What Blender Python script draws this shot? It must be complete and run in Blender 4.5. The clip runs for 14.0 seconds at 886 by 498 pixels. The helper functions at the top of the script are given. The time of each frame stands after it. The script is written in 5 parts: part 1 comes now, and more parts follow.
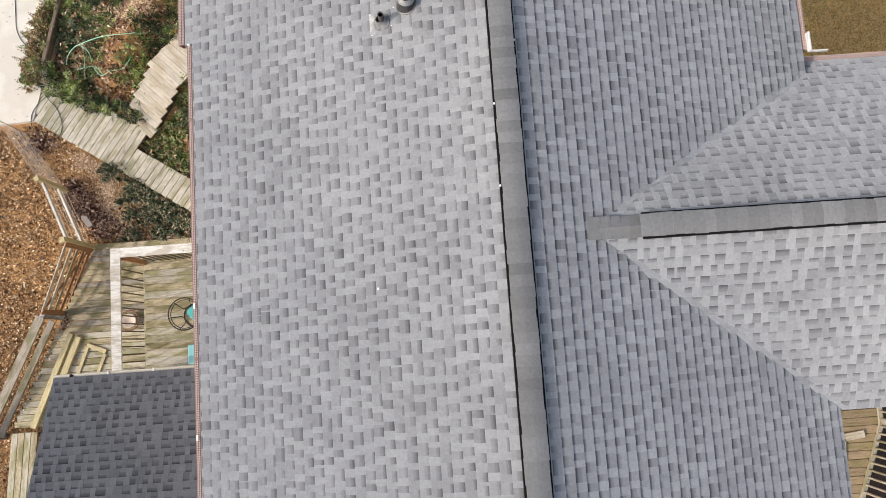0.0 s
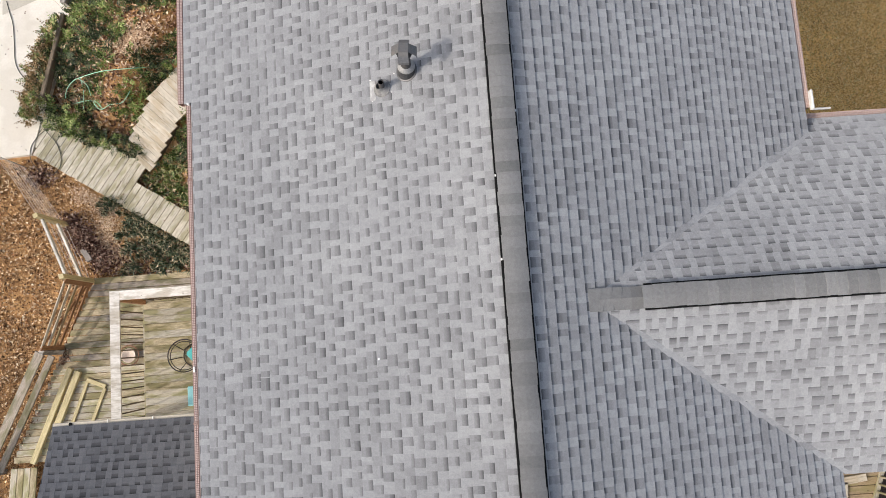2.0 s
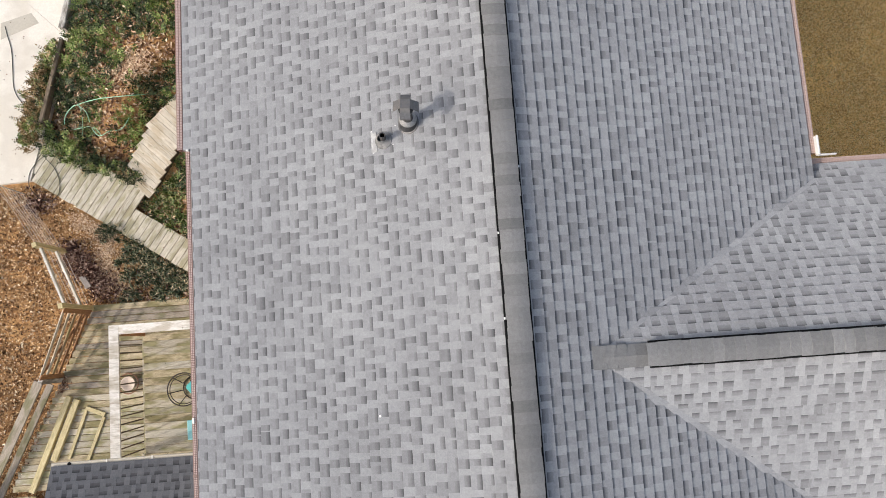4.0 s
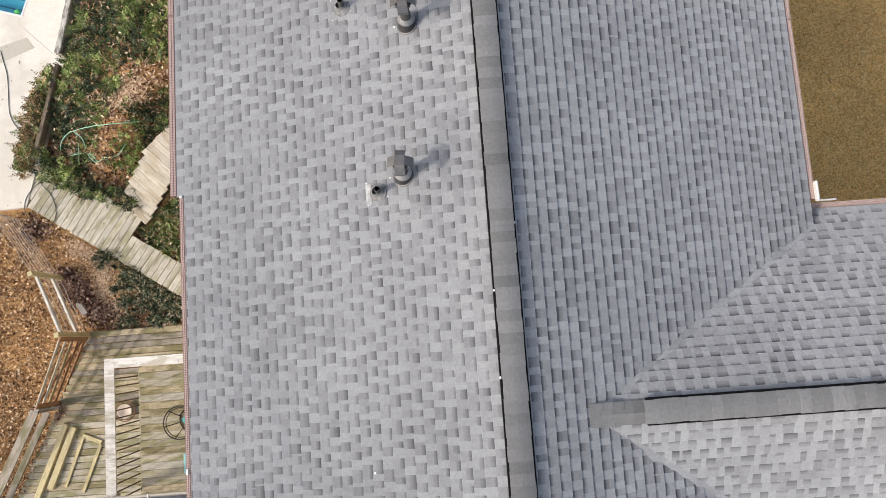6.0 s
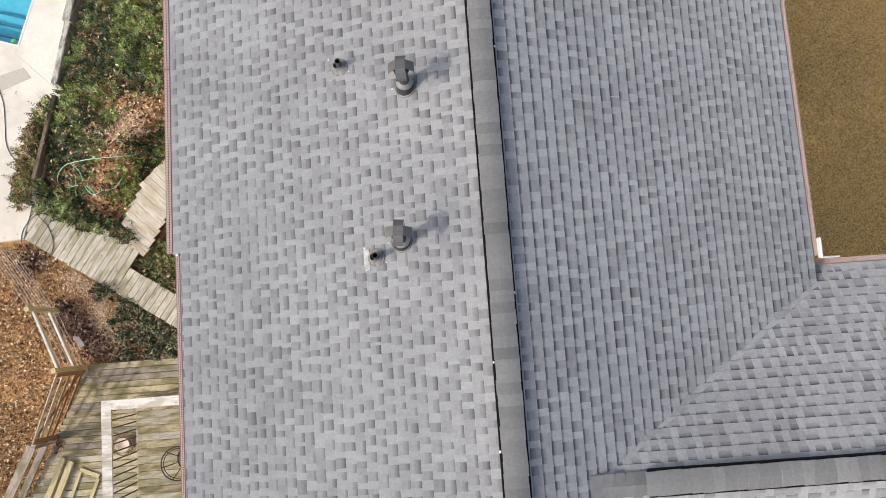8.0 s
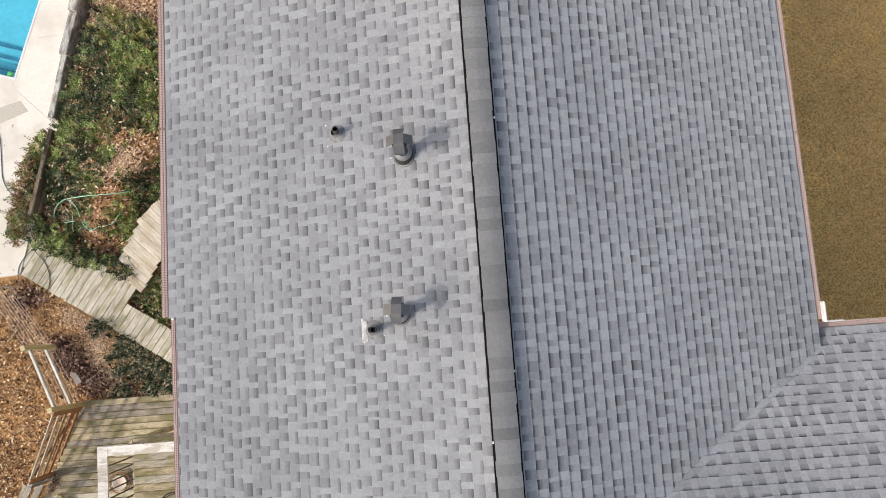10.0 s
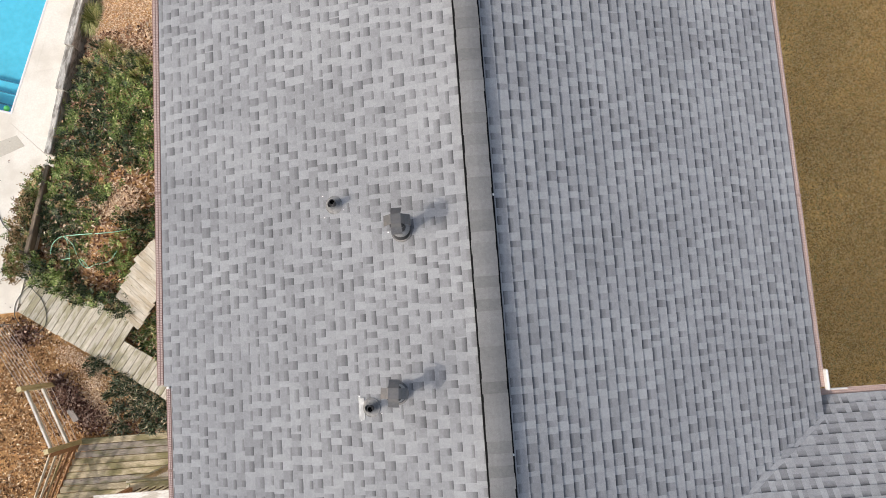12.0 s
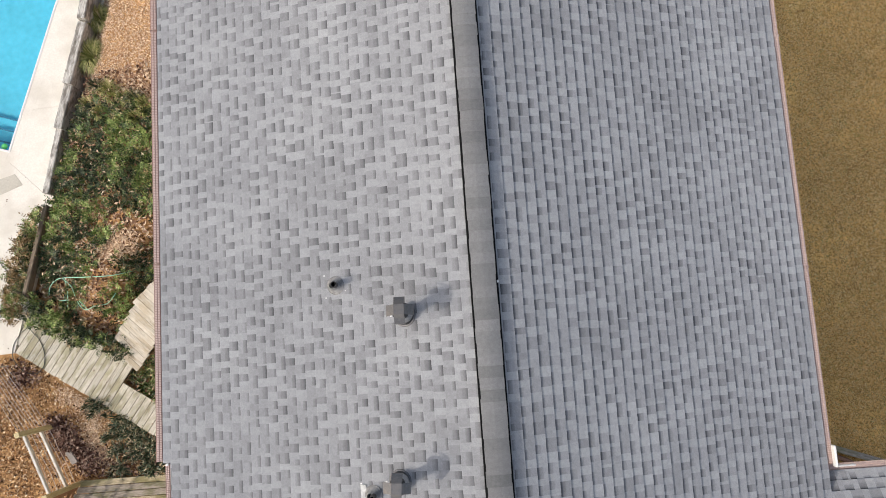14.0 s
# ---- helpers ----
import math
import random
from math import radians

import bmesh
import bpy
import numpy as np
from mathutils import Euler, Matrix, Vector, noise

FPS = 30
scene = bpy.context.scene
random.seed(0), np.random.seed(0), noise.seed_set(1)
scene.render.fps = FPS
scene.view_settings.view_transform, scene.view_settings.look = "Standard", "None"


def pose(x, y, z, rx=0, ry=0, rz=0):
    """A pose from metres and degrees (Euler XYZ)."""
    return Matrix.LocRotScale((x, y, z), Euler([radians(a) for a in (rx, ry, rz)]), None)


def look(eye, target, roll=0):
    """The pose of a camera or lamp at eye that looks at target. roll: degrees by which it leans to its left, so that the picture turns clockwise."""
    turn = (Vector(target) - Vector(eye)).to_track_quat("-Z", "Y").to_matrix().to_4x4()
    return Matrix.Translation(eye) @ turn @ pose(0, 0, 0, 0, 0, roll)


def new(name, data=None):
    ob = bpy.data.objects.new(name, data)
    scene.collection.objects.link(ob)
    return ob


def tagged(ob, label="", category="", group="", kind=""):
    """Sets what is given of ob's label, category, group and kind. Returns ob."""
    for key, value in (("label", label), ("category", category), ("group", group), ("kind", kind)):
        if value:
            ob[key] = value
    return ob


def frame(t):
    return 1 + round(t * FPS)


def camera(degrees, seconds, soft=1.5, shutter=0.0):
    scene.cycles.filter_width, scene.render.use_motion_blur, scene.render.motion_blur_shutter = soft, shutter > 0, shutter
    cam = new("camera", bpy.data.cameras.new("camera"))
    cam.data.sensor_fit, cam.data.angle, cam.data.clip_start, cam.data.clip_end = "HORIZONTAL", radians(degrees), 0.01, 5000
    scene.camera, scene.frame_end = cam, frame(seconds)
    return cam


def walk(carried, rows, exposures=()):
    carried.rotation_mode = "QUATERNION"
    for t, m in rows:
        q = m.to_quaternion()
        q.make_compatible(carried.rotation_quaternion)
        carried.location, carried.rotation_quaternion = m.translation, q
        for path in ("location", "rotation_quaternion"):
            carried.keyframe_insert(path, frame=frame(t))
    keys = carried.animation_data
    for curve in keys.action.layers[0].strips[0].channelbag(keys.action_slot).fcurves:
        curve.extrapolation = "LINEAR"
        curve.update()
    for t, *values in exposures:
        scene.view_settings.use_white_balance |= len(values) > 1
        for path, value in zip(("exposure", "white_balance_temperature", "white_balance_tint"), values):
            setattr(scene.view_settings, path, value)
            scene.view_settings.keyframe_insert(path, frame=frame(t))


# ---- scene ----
cam = camera(64.0, 14.0, soft=0.6)
METRES, EYE, TILT, LEAN, TURN = 5.37, 15.65, -82.7, 0.0, -4.2
ROWS = [
    (0.0, 0.0, 0.0, 0.0, 0.0, 0.0, 0.0),
    (0.5, 0.0016, 0.0016, 0.0394, -0.01, -0.03, 0.01),
    (1.0, 0.0007, 0.0032, 0.0773, -0.0, -0.06, 0.02),
    (1.5, -0.0004, 0.0042, 0.1134, -0.01, -0.09, 0.03),
    (2.0, -0.0021, 0.0045, 0.1477, -0.01, -0.11, 0.04),
    (2.5, -0.0036, 0.0065, 0.1795, -0.01, -0.14, 0.03),
    (3.0, -0.0059, 0.009, 0.2095, -0.01, -0.16, 0.04),
    (5.5, 0.0013, 0.0194, 0.3467, 0.02, -0.26, 0.1),
    (6.0, 0.0045, 0.0215, 0.3786, 0.04, -0.3, 0.12),
    (6.5, 0.0072, 0.0238, 0.4127, 0.05, -0.34, 0.14),
    (7.0, 0.0097, 0.0261, 0.4482, 0.03, -0.36, 0.13),
    (7.5, 0.0093, 0.0288, 0.4837, 0.06, -0.42, 0.15),
    (8.0, 0.0067, 0.0314, 0.5187, 0.04, -0.44, 0.15),
    (10.5, 0.0117, 0.0459, 0.7069, 0.05, -0.51, 0.12),
    (11.0, 0.0137, 0.0487, 0.7466, 0.07, -0.56, 0.12),
    (11.5, 0.0144, 0.0517, 0.7856, 0.07, -0.58, 0.12),
    (12.0, 0.0134, 0.0538, 0.825, 0.06, -0.6, 0.11),
    (12.5, 0.0132, 0.0569, 0.8662, 0.05, -0.63, 0.12),
    (13.0, 0.0122, 0.0598, 0.9081, 0.05, -0.65, 0.11),
    (13.5, 0.0091, 0.0629, 0.9515, 0.03, -0.68, 0.1),
    (14.0, 0.006, 0.0663, 0.9963, 0.03, -0.69, 0.07),
]
walk(cam, [(t, pose(0, 0, EYE, TILT, LEAN, TURN) @ pose(METRES * x, METRES * 1.945 * y, METRES * z, 90 + pitch, roll, yaw)) for t, x, y, z, yaw, pitch, roll in ROWS],
     exposures=[(0.0, 0.735, 6640, 10), (14.0, 0.735, 6640, 10)])

# ---- light ----
SUN_TO = Vector((-0.785, -0.252, 0.566)).normalized()      # towards the sun
world = bpy.data.worlds.new("world")
scene.world = world
world.use_nodes = True
wn = world.node_tree
sky = wn.nodes.new("ShaderNodeTexSky")
sky.sky_type, sky.sun_disc = "NISHITA", False
sky.dust_density, sky.air_density = 3.0, 1.0
sky.sun_elevation = math.asin(SUN_TO.z)
sky.sun_rotation = math.atan2(SUN_TO.x, SUN_TO.y)
haze = wn.nodes.new("ShaderNodeHueSaturation")             # thin high haze pales the blue
haze.inputs["Saturation"].default_value = 0.72
wn.links.new(sky.outputs[0], haze.inputs["Color"])
wn.links.new(haze.outputs[0], wn.nodes["Background"].inputs[0])
wn.nodes["Background"].inputs[1].default_value = 0.137
sun = new("sun", bpy.data.lights.new("sun", "SUN"))
sun.data.energy, sun.data.angle, sun.data.color = 1.25, radians(0.7), (1.0, 0.945, 0.875)
sun.matrix_basis = look(SUN_TO * 40, (0, 0, 0))

# ---- materials ----
MATS = {}


def nodes(name):
    m = bpy.data.materials.new(name)
    m.use_nodes = True
    MATS[name] = m
    return m, m.node_tree.nodes, m.node_tree.links, m.node_tree.nodes["Principled BSDF"]


def ramp(n, stops):
    r = n.new("ShaderNodeValToRGB")
    el = r.color_ramp.elements
    while len(el) < len(stops):
        el.new(0.5)
    for e, (p, c) in zip(el, stops):
        e.position, e.color = p, (*c, 1)
    return r


def noise_tex(n, l, scale, detail=4.0, stretch=(1, 1, 1), coord="Object", rough=0.6, own=False):
    tc, mp, nz = n.new("ShaderNodeTexCoord"), n.new("ShaderNodeMapping"), n.new("ShaderNodeTexNoise")
    mp.inputs["Scale"].default_value = stretch
    nz.inputs["Scale"].default_value, nz.inputs["Detail"].default_value, nz.inputs["Roughness"].default_value = scale, detail, rough
    l.new(tc.outputs[coord], mp.inputs[0])
    if own:
        info, comb = n.new("ShaderNodeObjectInfo"), n.new("ShaderNodeCombineXYZ")
        l.new(maths(n, l, "MULTIPLY", info.outputs["Random"], 61.7), comb.inputs[0])
        l.new(maths(n, l, "MULTIPLY", info.outputs["Random"], 23.1), comb.inputs[1])
        l.new(comb.outputs[0], mp.inputs["Location"])
    l.new(mp.outputs[0], nz.inputs["Vector"])
    return nz.outputs["Fac"]


def mixed(n, l, fac, a, b, kind="MIX"):
    m = n.new("ShaderNodeMix")
    m.data_type, m.blend_type = "RGBA", kind
    for sock, v in ((m.inputs[0], fac), (m.inputs[6], a), (m.inputs[7], b)):
        if hasattr(v, "is_output"):
            l.new(v, sock)
        elif isinstance(v, tuple):
            sock.default_value = (*v, 1)
        else:
            sock.default_value = v
    return m.outputs[2]


def maths(n, l, op, a, b=0.0):
    m = n.new("ShaderNodeMath")
    m.operation = op
    for sock, v in zip(m.inputs, (a, b)):
        if hasattr(v, "is_output"):
            l.new(v, sock)
        else:
            sock.default_value = v
    return m.outputs[0]


def bumped(n, l, p, height, strength, distance):
    b = n.new("ShaderNodeBump")
    b.inputs["Strength"].default_value, b.inputs["Distance"].default_value = strength, distance
    l.new(height, b.inputs["Height"])
    l.new(b.outputs[0], p.inputs["Normal"])


def surface(name, c0, c1, fine=60, broad=2.0, rough=0.8, bump=0.3, metal=0.0, stretch=(1, 1, 1), spread=0.25, stain=None, dist=0.004, coord="Object"):
    """A surface with wear: fine grain between two colours, broad stains and a tone of its own for each object."""
    m, n, l, p = nodes(name)
    wood = stretch != (1, 1, 1)
    f = noise_tex(n, l, fine, 5, stretch, coord, own=wood)
    g = noise_tex(n, l, broad, 3, (1, 2.6, 2.6) if wood else (1, 1, 1), coord, own=wood)
    r = ramp(n, [(0.3, c0), (0.7, c1)])
    l.new(f, r.inputs[0])
    col = r.outputs[0]
    if stain:
        rs = ramp(n, [(0.45, (0, 0, 0)), (0.60, (1, 1, 1))])
        l.new(g, rs.inputs[0])
        col = mixed(n, l, rs.outputs[0], col, mixed(n, l, 0.8 if wood else 0.65, col, stain))
    if wood:
        # long weather streaks along the board, and dark knots and checks
        sk = ramp(n, [(0.30, (0.62, 0.60, 0.56)), (0.48, (0.97, 0.97, 0.96)), (0.72, (1.14, 1.15, 1.18))])
        l.new(noise_tex(n, l, 3.2, 4, (1, 8, 8), coord, 0.7, True), sk.inputs[0])
        col = mixed(n, l, 0.9, col, sk.outputs[0], "MULTIPLY")
        kn = ramp(n, [(0.70, (1, 1, 1)), (0.76, (0.45, 0.42, 0.38))])
        l.new(noise_tex(n, l, 9.0, 2, (1, 2.2, 2.2), coord, 0.5, True), kn.inputs[0])
        col = mixed(n, l, 0.9, col, kn.outputs[0], "MULTIPLY")
    info = n.new("ShaderNodeObjectInfo")
    tone = maths(n, l, "ADD", maths(n, l, "MULTIPLY", info.outputs["Random"], spread), 1.0 - spread * 0.5)
    tone2 = maths(n, l, "MULTIPLY", tone, maths(n, l, "ADD", maths(n, l, "MULTIPLY", g, 0.3), 0.85))
    hsv = n.new("ShaderNodeHueSaturation")
    l.new(col, hsv.inputs["Color"])
    l.new(tone2, hsv.inputs["Value"])
    l.new(hsv.outputs[0], p.inputs["Base Color"])
    p.inputs["Roughness"].default_value, p.inputs["Metallic"].default_value = rough, metal
    bumped(n, l, p, f, bump, dist)
    return m


def granules(name, pale, mid, dark):
    """Laminated asphalt shingle: a tone for each tab, a dark band in the cut-outs that is part print and part painted
    shade, painted light on the butt edges, mineral grain and broad weathering.
    """
    m, n, l, p = nodes(name)
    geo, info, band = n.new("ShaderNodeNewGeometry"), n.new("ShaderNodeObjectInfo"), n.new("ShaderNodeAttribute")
    band.attribute_name = "granule_and_shade"
    tone_seed = maths(n, l, "FRACT", maths(n, l, "ADD", geo.outputs["Random Per Island"], maths(n, l, "MULTIPLY", info.outputs["Random"], 7.31)), 0.0)
    grey = lambda f: tuple(a + (b - a) * f for a, b in zip(mid, pale))
    tab = ramp(n, [(0.0, grey(0.2)), (0.12, grey(0.45)), (0.22, grey(0.7)), (0.36, grey(0.88)), (0.65, grey(0.98)), (0.82, grey(1.08)), (1.0, grey(1.28))])
    l.new(tone_seed, tab.inputs[0])
    # negative values pale the colour, as sunlight painted on the butt edges
    lit_edge = maths(n, l, "MAXIMUM", maths(n, l, "MULTIPLY", band.outputs["Fac"], -1.0), 0.0)
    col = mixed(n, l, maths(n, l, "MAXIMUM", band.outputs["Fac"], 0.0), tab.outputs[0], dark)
    col = mixed(n, l, lit_edge, col, tuple(min(1.0, 1.5 * c) for c in pale))
    grain = noise_tex(n, l, 120, 3, (1, 1, 1), "Object", 0.8)
    gr = ramp(n, [(0.3, (0.80, 0.80, 0.80)), (0.72, (1.17, 1.17, 1.17))])
    l.new(grain, gr.inputs[0])
    col = mixed(n, l, 1.0, col, gr.outputs[0], "MULTIPLY")
    pos = n.new("ShaderNodeNewGeometry")
    blot = n.new("ShaderNodeTexNoise")
    blot.inputs["Scale"].default_value, blot.inputs["Detail"].default_value = 26, 5
    l.new(pos.outputs["Position"], blot.inputs["Vector"])
    bl = ramp(n, [(0.32, (0.92, 0.92, 0.92)), (0.68, (1.06, 1.06, 1.06))])
    l.new(blot.outputs["Fac"], bl.inputs[0])
    col = mixed(n, l, 1.0, col, bl.outputs[0], "MULTIPLY")
    broad = n.new("ShaderNodeTexNoise")
    broad.inputs["Scale"].default_value, broad.inputs["Detail"].default_value = 1.1, 5
    l.new(pos.outputs["Position"], broad.inputs["Vector"])
    br = ramp(n, [(0.3, (0.89, 0.89, 0.89)), (0.5, (0.99, 0.99, 0.99)), (0.7, (1.08, 1.08, 1.07))])
    l.new(broad.outputs["Fac"], br.inputs[0])
    col = mixed(n, l, 1.0, col, br.outputs[0], "MULTIPLY")
    l.new(col, p.inputs["Base Color"])
    p.inputs["Roughness"].default_value = 0.92
    p.inputs["Specular IOR Level"].default_value = 0.2
    p.inputs["Diffuse Roughness"].default_value = 0.7
    bumped(n, l, p, grain, 0.35, 0.002)
    return m


def leafy(name, stops, rough=0.6, back=0.0):
    """Leaves or blades: each one takes its own tone along the stops."""
    m, n, l, p = nodes(name)
    geo = n.new("ShaderNodeNewGeometry")
    r = ramp(n, stops)
    l.new(geo.outputs["Random Per Island"], r.inputs[0])
    l.new(r.outputs[0], p.inputs["Base Color"])
    p.inputs["Roughness"].default_value = rough
    p.inputs["Specular IOR Level"].default_value = 0.15 if rough > 0.55 else 0.45
    return m


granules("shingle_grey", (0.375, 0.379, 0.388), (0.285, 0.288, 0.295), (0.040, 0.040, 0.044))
granules("shingle_slate", (0.178, 0.184, 0.200), (0.128, 0.133, 0.147), (0.024, 0.025, 0.028))
granules("shingle_cap", (0.235, 0.235, 0.234), (0.168, 0.168, 0.167), (0.08, 0.08, 0.08))
surface("vent_black", (0.006, 0.006, 0.007), (0.014, 0.014, 0.014), 90, rough=0.95, bump=0.1)
MATS["vent_black"].node_tree.nodes["Principled BSDF"].inputs["Specular IOR Level"].default_value = 0.1
surface("flue_pipe", (0.03, 0.028, 0.028), (0.06, 0.056, 0.055), 45, 6, rough=0.6, bump=0.1)
surface("galvanised", (0.095, 0.095, 0.10), (0.145, 0.145, 0.15), 45, 6, rough=0.5, bump=0.1, metal=0.35, stain=(0.16, 0.15, 0.14))
surface("collar_metal", (0.20, 0.20, 0.20), (0.30, 0.30, 0.295), 60, 8, rough=0.5, bump=0.1, metal=0.2)
surface("flashing_pale", (0.30, 0.30, 0.30), (0.38, 0.38, 0.375), 40, 14, rough=0.75, bump=0.1, stain=(0.52, 0.52, 0.51))
surface("pipe_dark", (0.02, 0.02, 0.022), (0.06, 0.06, 0.06), 60, rough=0.5)
surface("rubber_boot", (0.12, 0.12, 0.12), (0.19, 0.19, 0.187), 70, 9, rough=0.75, stain=(0.30, 0.29, 0.28))
surface("sealant_white", (0.7, 0.7, 0.68), (0.85, 0.85, 0.83), 50, rough=0.6)
surface("gutter_brown", (0.20, 0.115, 0.095), (0.28, 0.17, 0.14), 40, 3, rough=0.5, bump=0.1, stain=(0.35, 0.24, 0.20))
surface("guard_rib", (0.46, 0.335, 0.295), (0.57, 0.435, 0.39), 60, 4, rough=0.6, bump=0.15)
surface("guard_rose", (0.29, 0.195, 0.17), (0.38, 0.265, 0.23), 60, 4, rough=0.6, bump=0.15, stain=(0.2, 0.125, 0.105))
surface("guard_pale", (0.42, 0.30, 0.26), (0.52, 0.385, 0.335), 60, 4, rough=0.6, bump=0.15, stain=(0.36, 0.25, 0.21))
surface("guard_pale_rib", (0.46, 0.34, 0.295), (0.56, 0.425, 0.375), 60, 4, rough=0.6, bump=0.15)
surface("gutter_tan", (0.52, 0.38, 0.32), (0.62, 0.47, 0.40), 40, 3, rough=0.5, bump=0.1, stain=(0.34, 0.22, 0.18))
surface("paint_white", (0.74, 0.72, 0.68), (0.86, 0.84, 0.80), 30, 3, rough=0.45, bump=0.05)
surface("siding", (0.42, 0.38, 0.32), (0.5, 0.46, 0.4), 30, 1.5, rough=0.7)
surface("wood_weathered", (0.38, 0.33, 0.25), (0.58, 0.52, 0.41), 14, 2.2, rough=0.85, bump=0.6, stretch=(1, 9, 9), spread=0.3, stain=(0.26, 0.24, 0.10))
surface("wood_mossy", (0.31, 0.245, 0.145), (0.62, 0.525, 0.36), 14, 1.6, rough=0.88, bump=0.6, stretch=(1, 9, 9), spread=0.28, stain=(0.17, 0.15, 0.055))
surface("wood_walk", (0.48, 0.435, 0.35), (0.66, 0.61, 0.51), 14, 1.8, rough=0.85, bump=0.6, stretch=(1, 9, 9), spread=0.22, stain=(0.30, 0.27, 0.16))
surface("wood_brown", (0.25, 0.175, 0.10), (0.42, 0.32, 0.21), 14, 2.0, rough=0.85, bump=0.6, stretch=(1, 9, 9), spread=0.35, stain=(0.24, 0.2, 0.09))
surface("wood_drab", (0.25, 0.205, 0.16), (0.48, 0.415, 0.34), 14, 2.0, rough=0.9, bump=0.7, stretch=(1, 9, 9), spread=0.25, stain=(0.16, 0.15, 0.07))
surface("wood_pale", (0.52, 0.465, 0.375), (0.69, 0.63, 0.53), 16, 2.0, rough=0.8, bump=0.5, stretch=(1, 10, 10), spread=0.15, stain=(0.45, 0.37, 0.26))
surface("wood_bleached", (0.62, 0.585, 0.54), (0.80, 0.77, 0.72), 16, 2.5, rough=0.82, bump=0.5, stretch=(1, 9, 9), spread=0.15, stain=(0.4, 0.35, 0.28))
surface("wood_yellow", (0.45, 0.365, 0.18), (0.62, 0.53, 0.31), 14, 2, rough=0.75, bump=0.4, stretch=(1, 9, 9), spread=0.2)
surface("wood_red", (0.22, 0.10, 0.04), (0.40, 0.22, 0.11), 14, 2, rough=0.8, bump=0.5, stretch=(1, 9, 9), spread=0.3)
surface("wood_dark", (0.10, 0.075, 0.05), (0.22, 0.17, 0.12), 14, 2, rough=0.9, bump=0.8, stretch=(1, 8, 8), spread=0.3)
surface("wood_greyed", (0.36, 0.34, 0.305), (0.70, 0.665, 0.61), 7, 3, rough=0.92, bump=0.7, stretch=(1, 6, 6), spread=0.25, stain=(0.12, 0.10, 0.08), dist=0.01)
surface("concrete", (0.74, 0.685, 0.60), (0.83, 0.785, 0.70), 25, 0.9, rough=0.9, bump=0.2, spread=0.05, stain=(0.56, 0.51, 0.43))
surface("concrete_grey", (0.48, 0.44, 0.37), (0.56, 0.52, 0.44), 25, 0.9, rough=0.9, bump=0.25, spread=0.05)
surface("coping", (0.74, 0.74, 0.72), (0.84, 0.84, 0.82), 25, 3, rough=0.7)
surface("pool_plaster", (0.075, 0.42, 0.56), (0.10, 0.49, 0.64), 8, 1.2, rough=0.8, bump=0.1)
surface("pool_tile", (0.015, 0.14, 0.24), (0.03, 0.20, 0.32), 30, 3, rough=0.4)
surface("rust", (0.20, 0.095, 0.055), (0.34, 0.18, 0.11), 40, 5, rough=0.8)
surface("clay_pale", (0.58, 0.46, 0.37), (0.72, 0.61, 0.51), 30, 6, rough=0.8)
surface("steel_dark", (0.025, 0.02, 0.018), (0.07, 0.055, 0.045), 50, rough=0.5, metal=0.4)
surface("wire_steel", (0.52, 0.48, 0.43), (0.70, 0.66, 0.61), 50, rough=0.5, metal=0.2)
surface("cloth_turquoise", (0.06, 0.36, 0.36), (0.10, 0.46, 0.45), 90, 6, rough=0.9, bump=0.4)
surface("plastic_aqua", (0.22, 0.50, 0.52), (0.30, 0.60, 0.62), 40, 5, rough=0.5)
surface("hose_green", (0.20, 0.44, 0.30), (0.30, 0.58, 0.42), 30, rough=0.4)
surface("hose_black", (0.03, 0.035, 0.03), (0.08, 0.085, 0.07), 30, rough=0.5)
surface("shade_brown", (0.02, 0.012, 0.008), (0.07, 0.042, 0.03), 40, 3, rough=0.95, bump=0.9, dist=0.02)
surface("brick_grey", (0.25, 0.22, 0.20), (0.36, 0.32, 0.29), 40, 6, rough=0.9)
surface("toy_green", (0.08, 0.5, 0.12), (0.12, 0.6, 0.16), 40, rough=0.4)
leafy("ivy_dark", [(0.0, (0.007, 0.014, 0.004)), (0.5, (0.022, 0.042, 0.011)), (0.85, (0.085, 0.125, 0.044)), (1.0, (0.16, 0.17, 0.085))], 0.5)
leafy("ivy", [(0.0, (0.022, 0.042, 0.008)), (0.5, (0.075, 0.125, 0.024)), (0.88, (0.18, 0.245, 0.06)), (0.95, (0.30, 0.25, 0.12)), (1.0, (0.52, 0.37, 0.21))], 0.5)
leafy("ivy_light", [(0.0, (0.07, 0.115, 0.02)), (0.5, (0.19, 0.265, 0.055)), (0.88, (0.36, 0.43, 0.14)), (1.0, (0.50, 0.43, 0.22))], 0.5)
leafy("ivy_dry", [(0.0, (0.12, 0.085, 0.035)), (0.4, (0.25, 0.17, 0.08)), (0.8, (0.42, 0.29, 0.15)), (1.0, (0.58, 0.43, 0.27))], 0.7)
leafy("strap_green", [(0.0, (0.016, 0.028, 0.013)), (0.42, (0.06, 0.09, 0.043)), (0.7, (0.15, 0.175, 0.095)), (0.85, (0.36, 0.29, 0.17)), (1.0, (0.62, 0.50, 0.33))], 0.45)
leafy("strap_bright", [(0.0, (0.03, 0.05, 0.012)), (0.4, (0.10, 0.15, 0.035)), (0.75, (0.23, 0.28, 0.085)), (0.9, (0.40, 0.36, 0.16)), (1.0, (0.62, 0.50, 0.33))], 0.45)
leafy("litter_tan", [(0.0, (0.09, 0.05, 0.026)), (0.3, (0.32, 0.18, 0.088)), (0.58, (0.57, 0.365, 0.195)), (0.85, (0.78, 0.58, 0.35)), (1.0, (0.93, 0.81, 0.62))], 0.7)
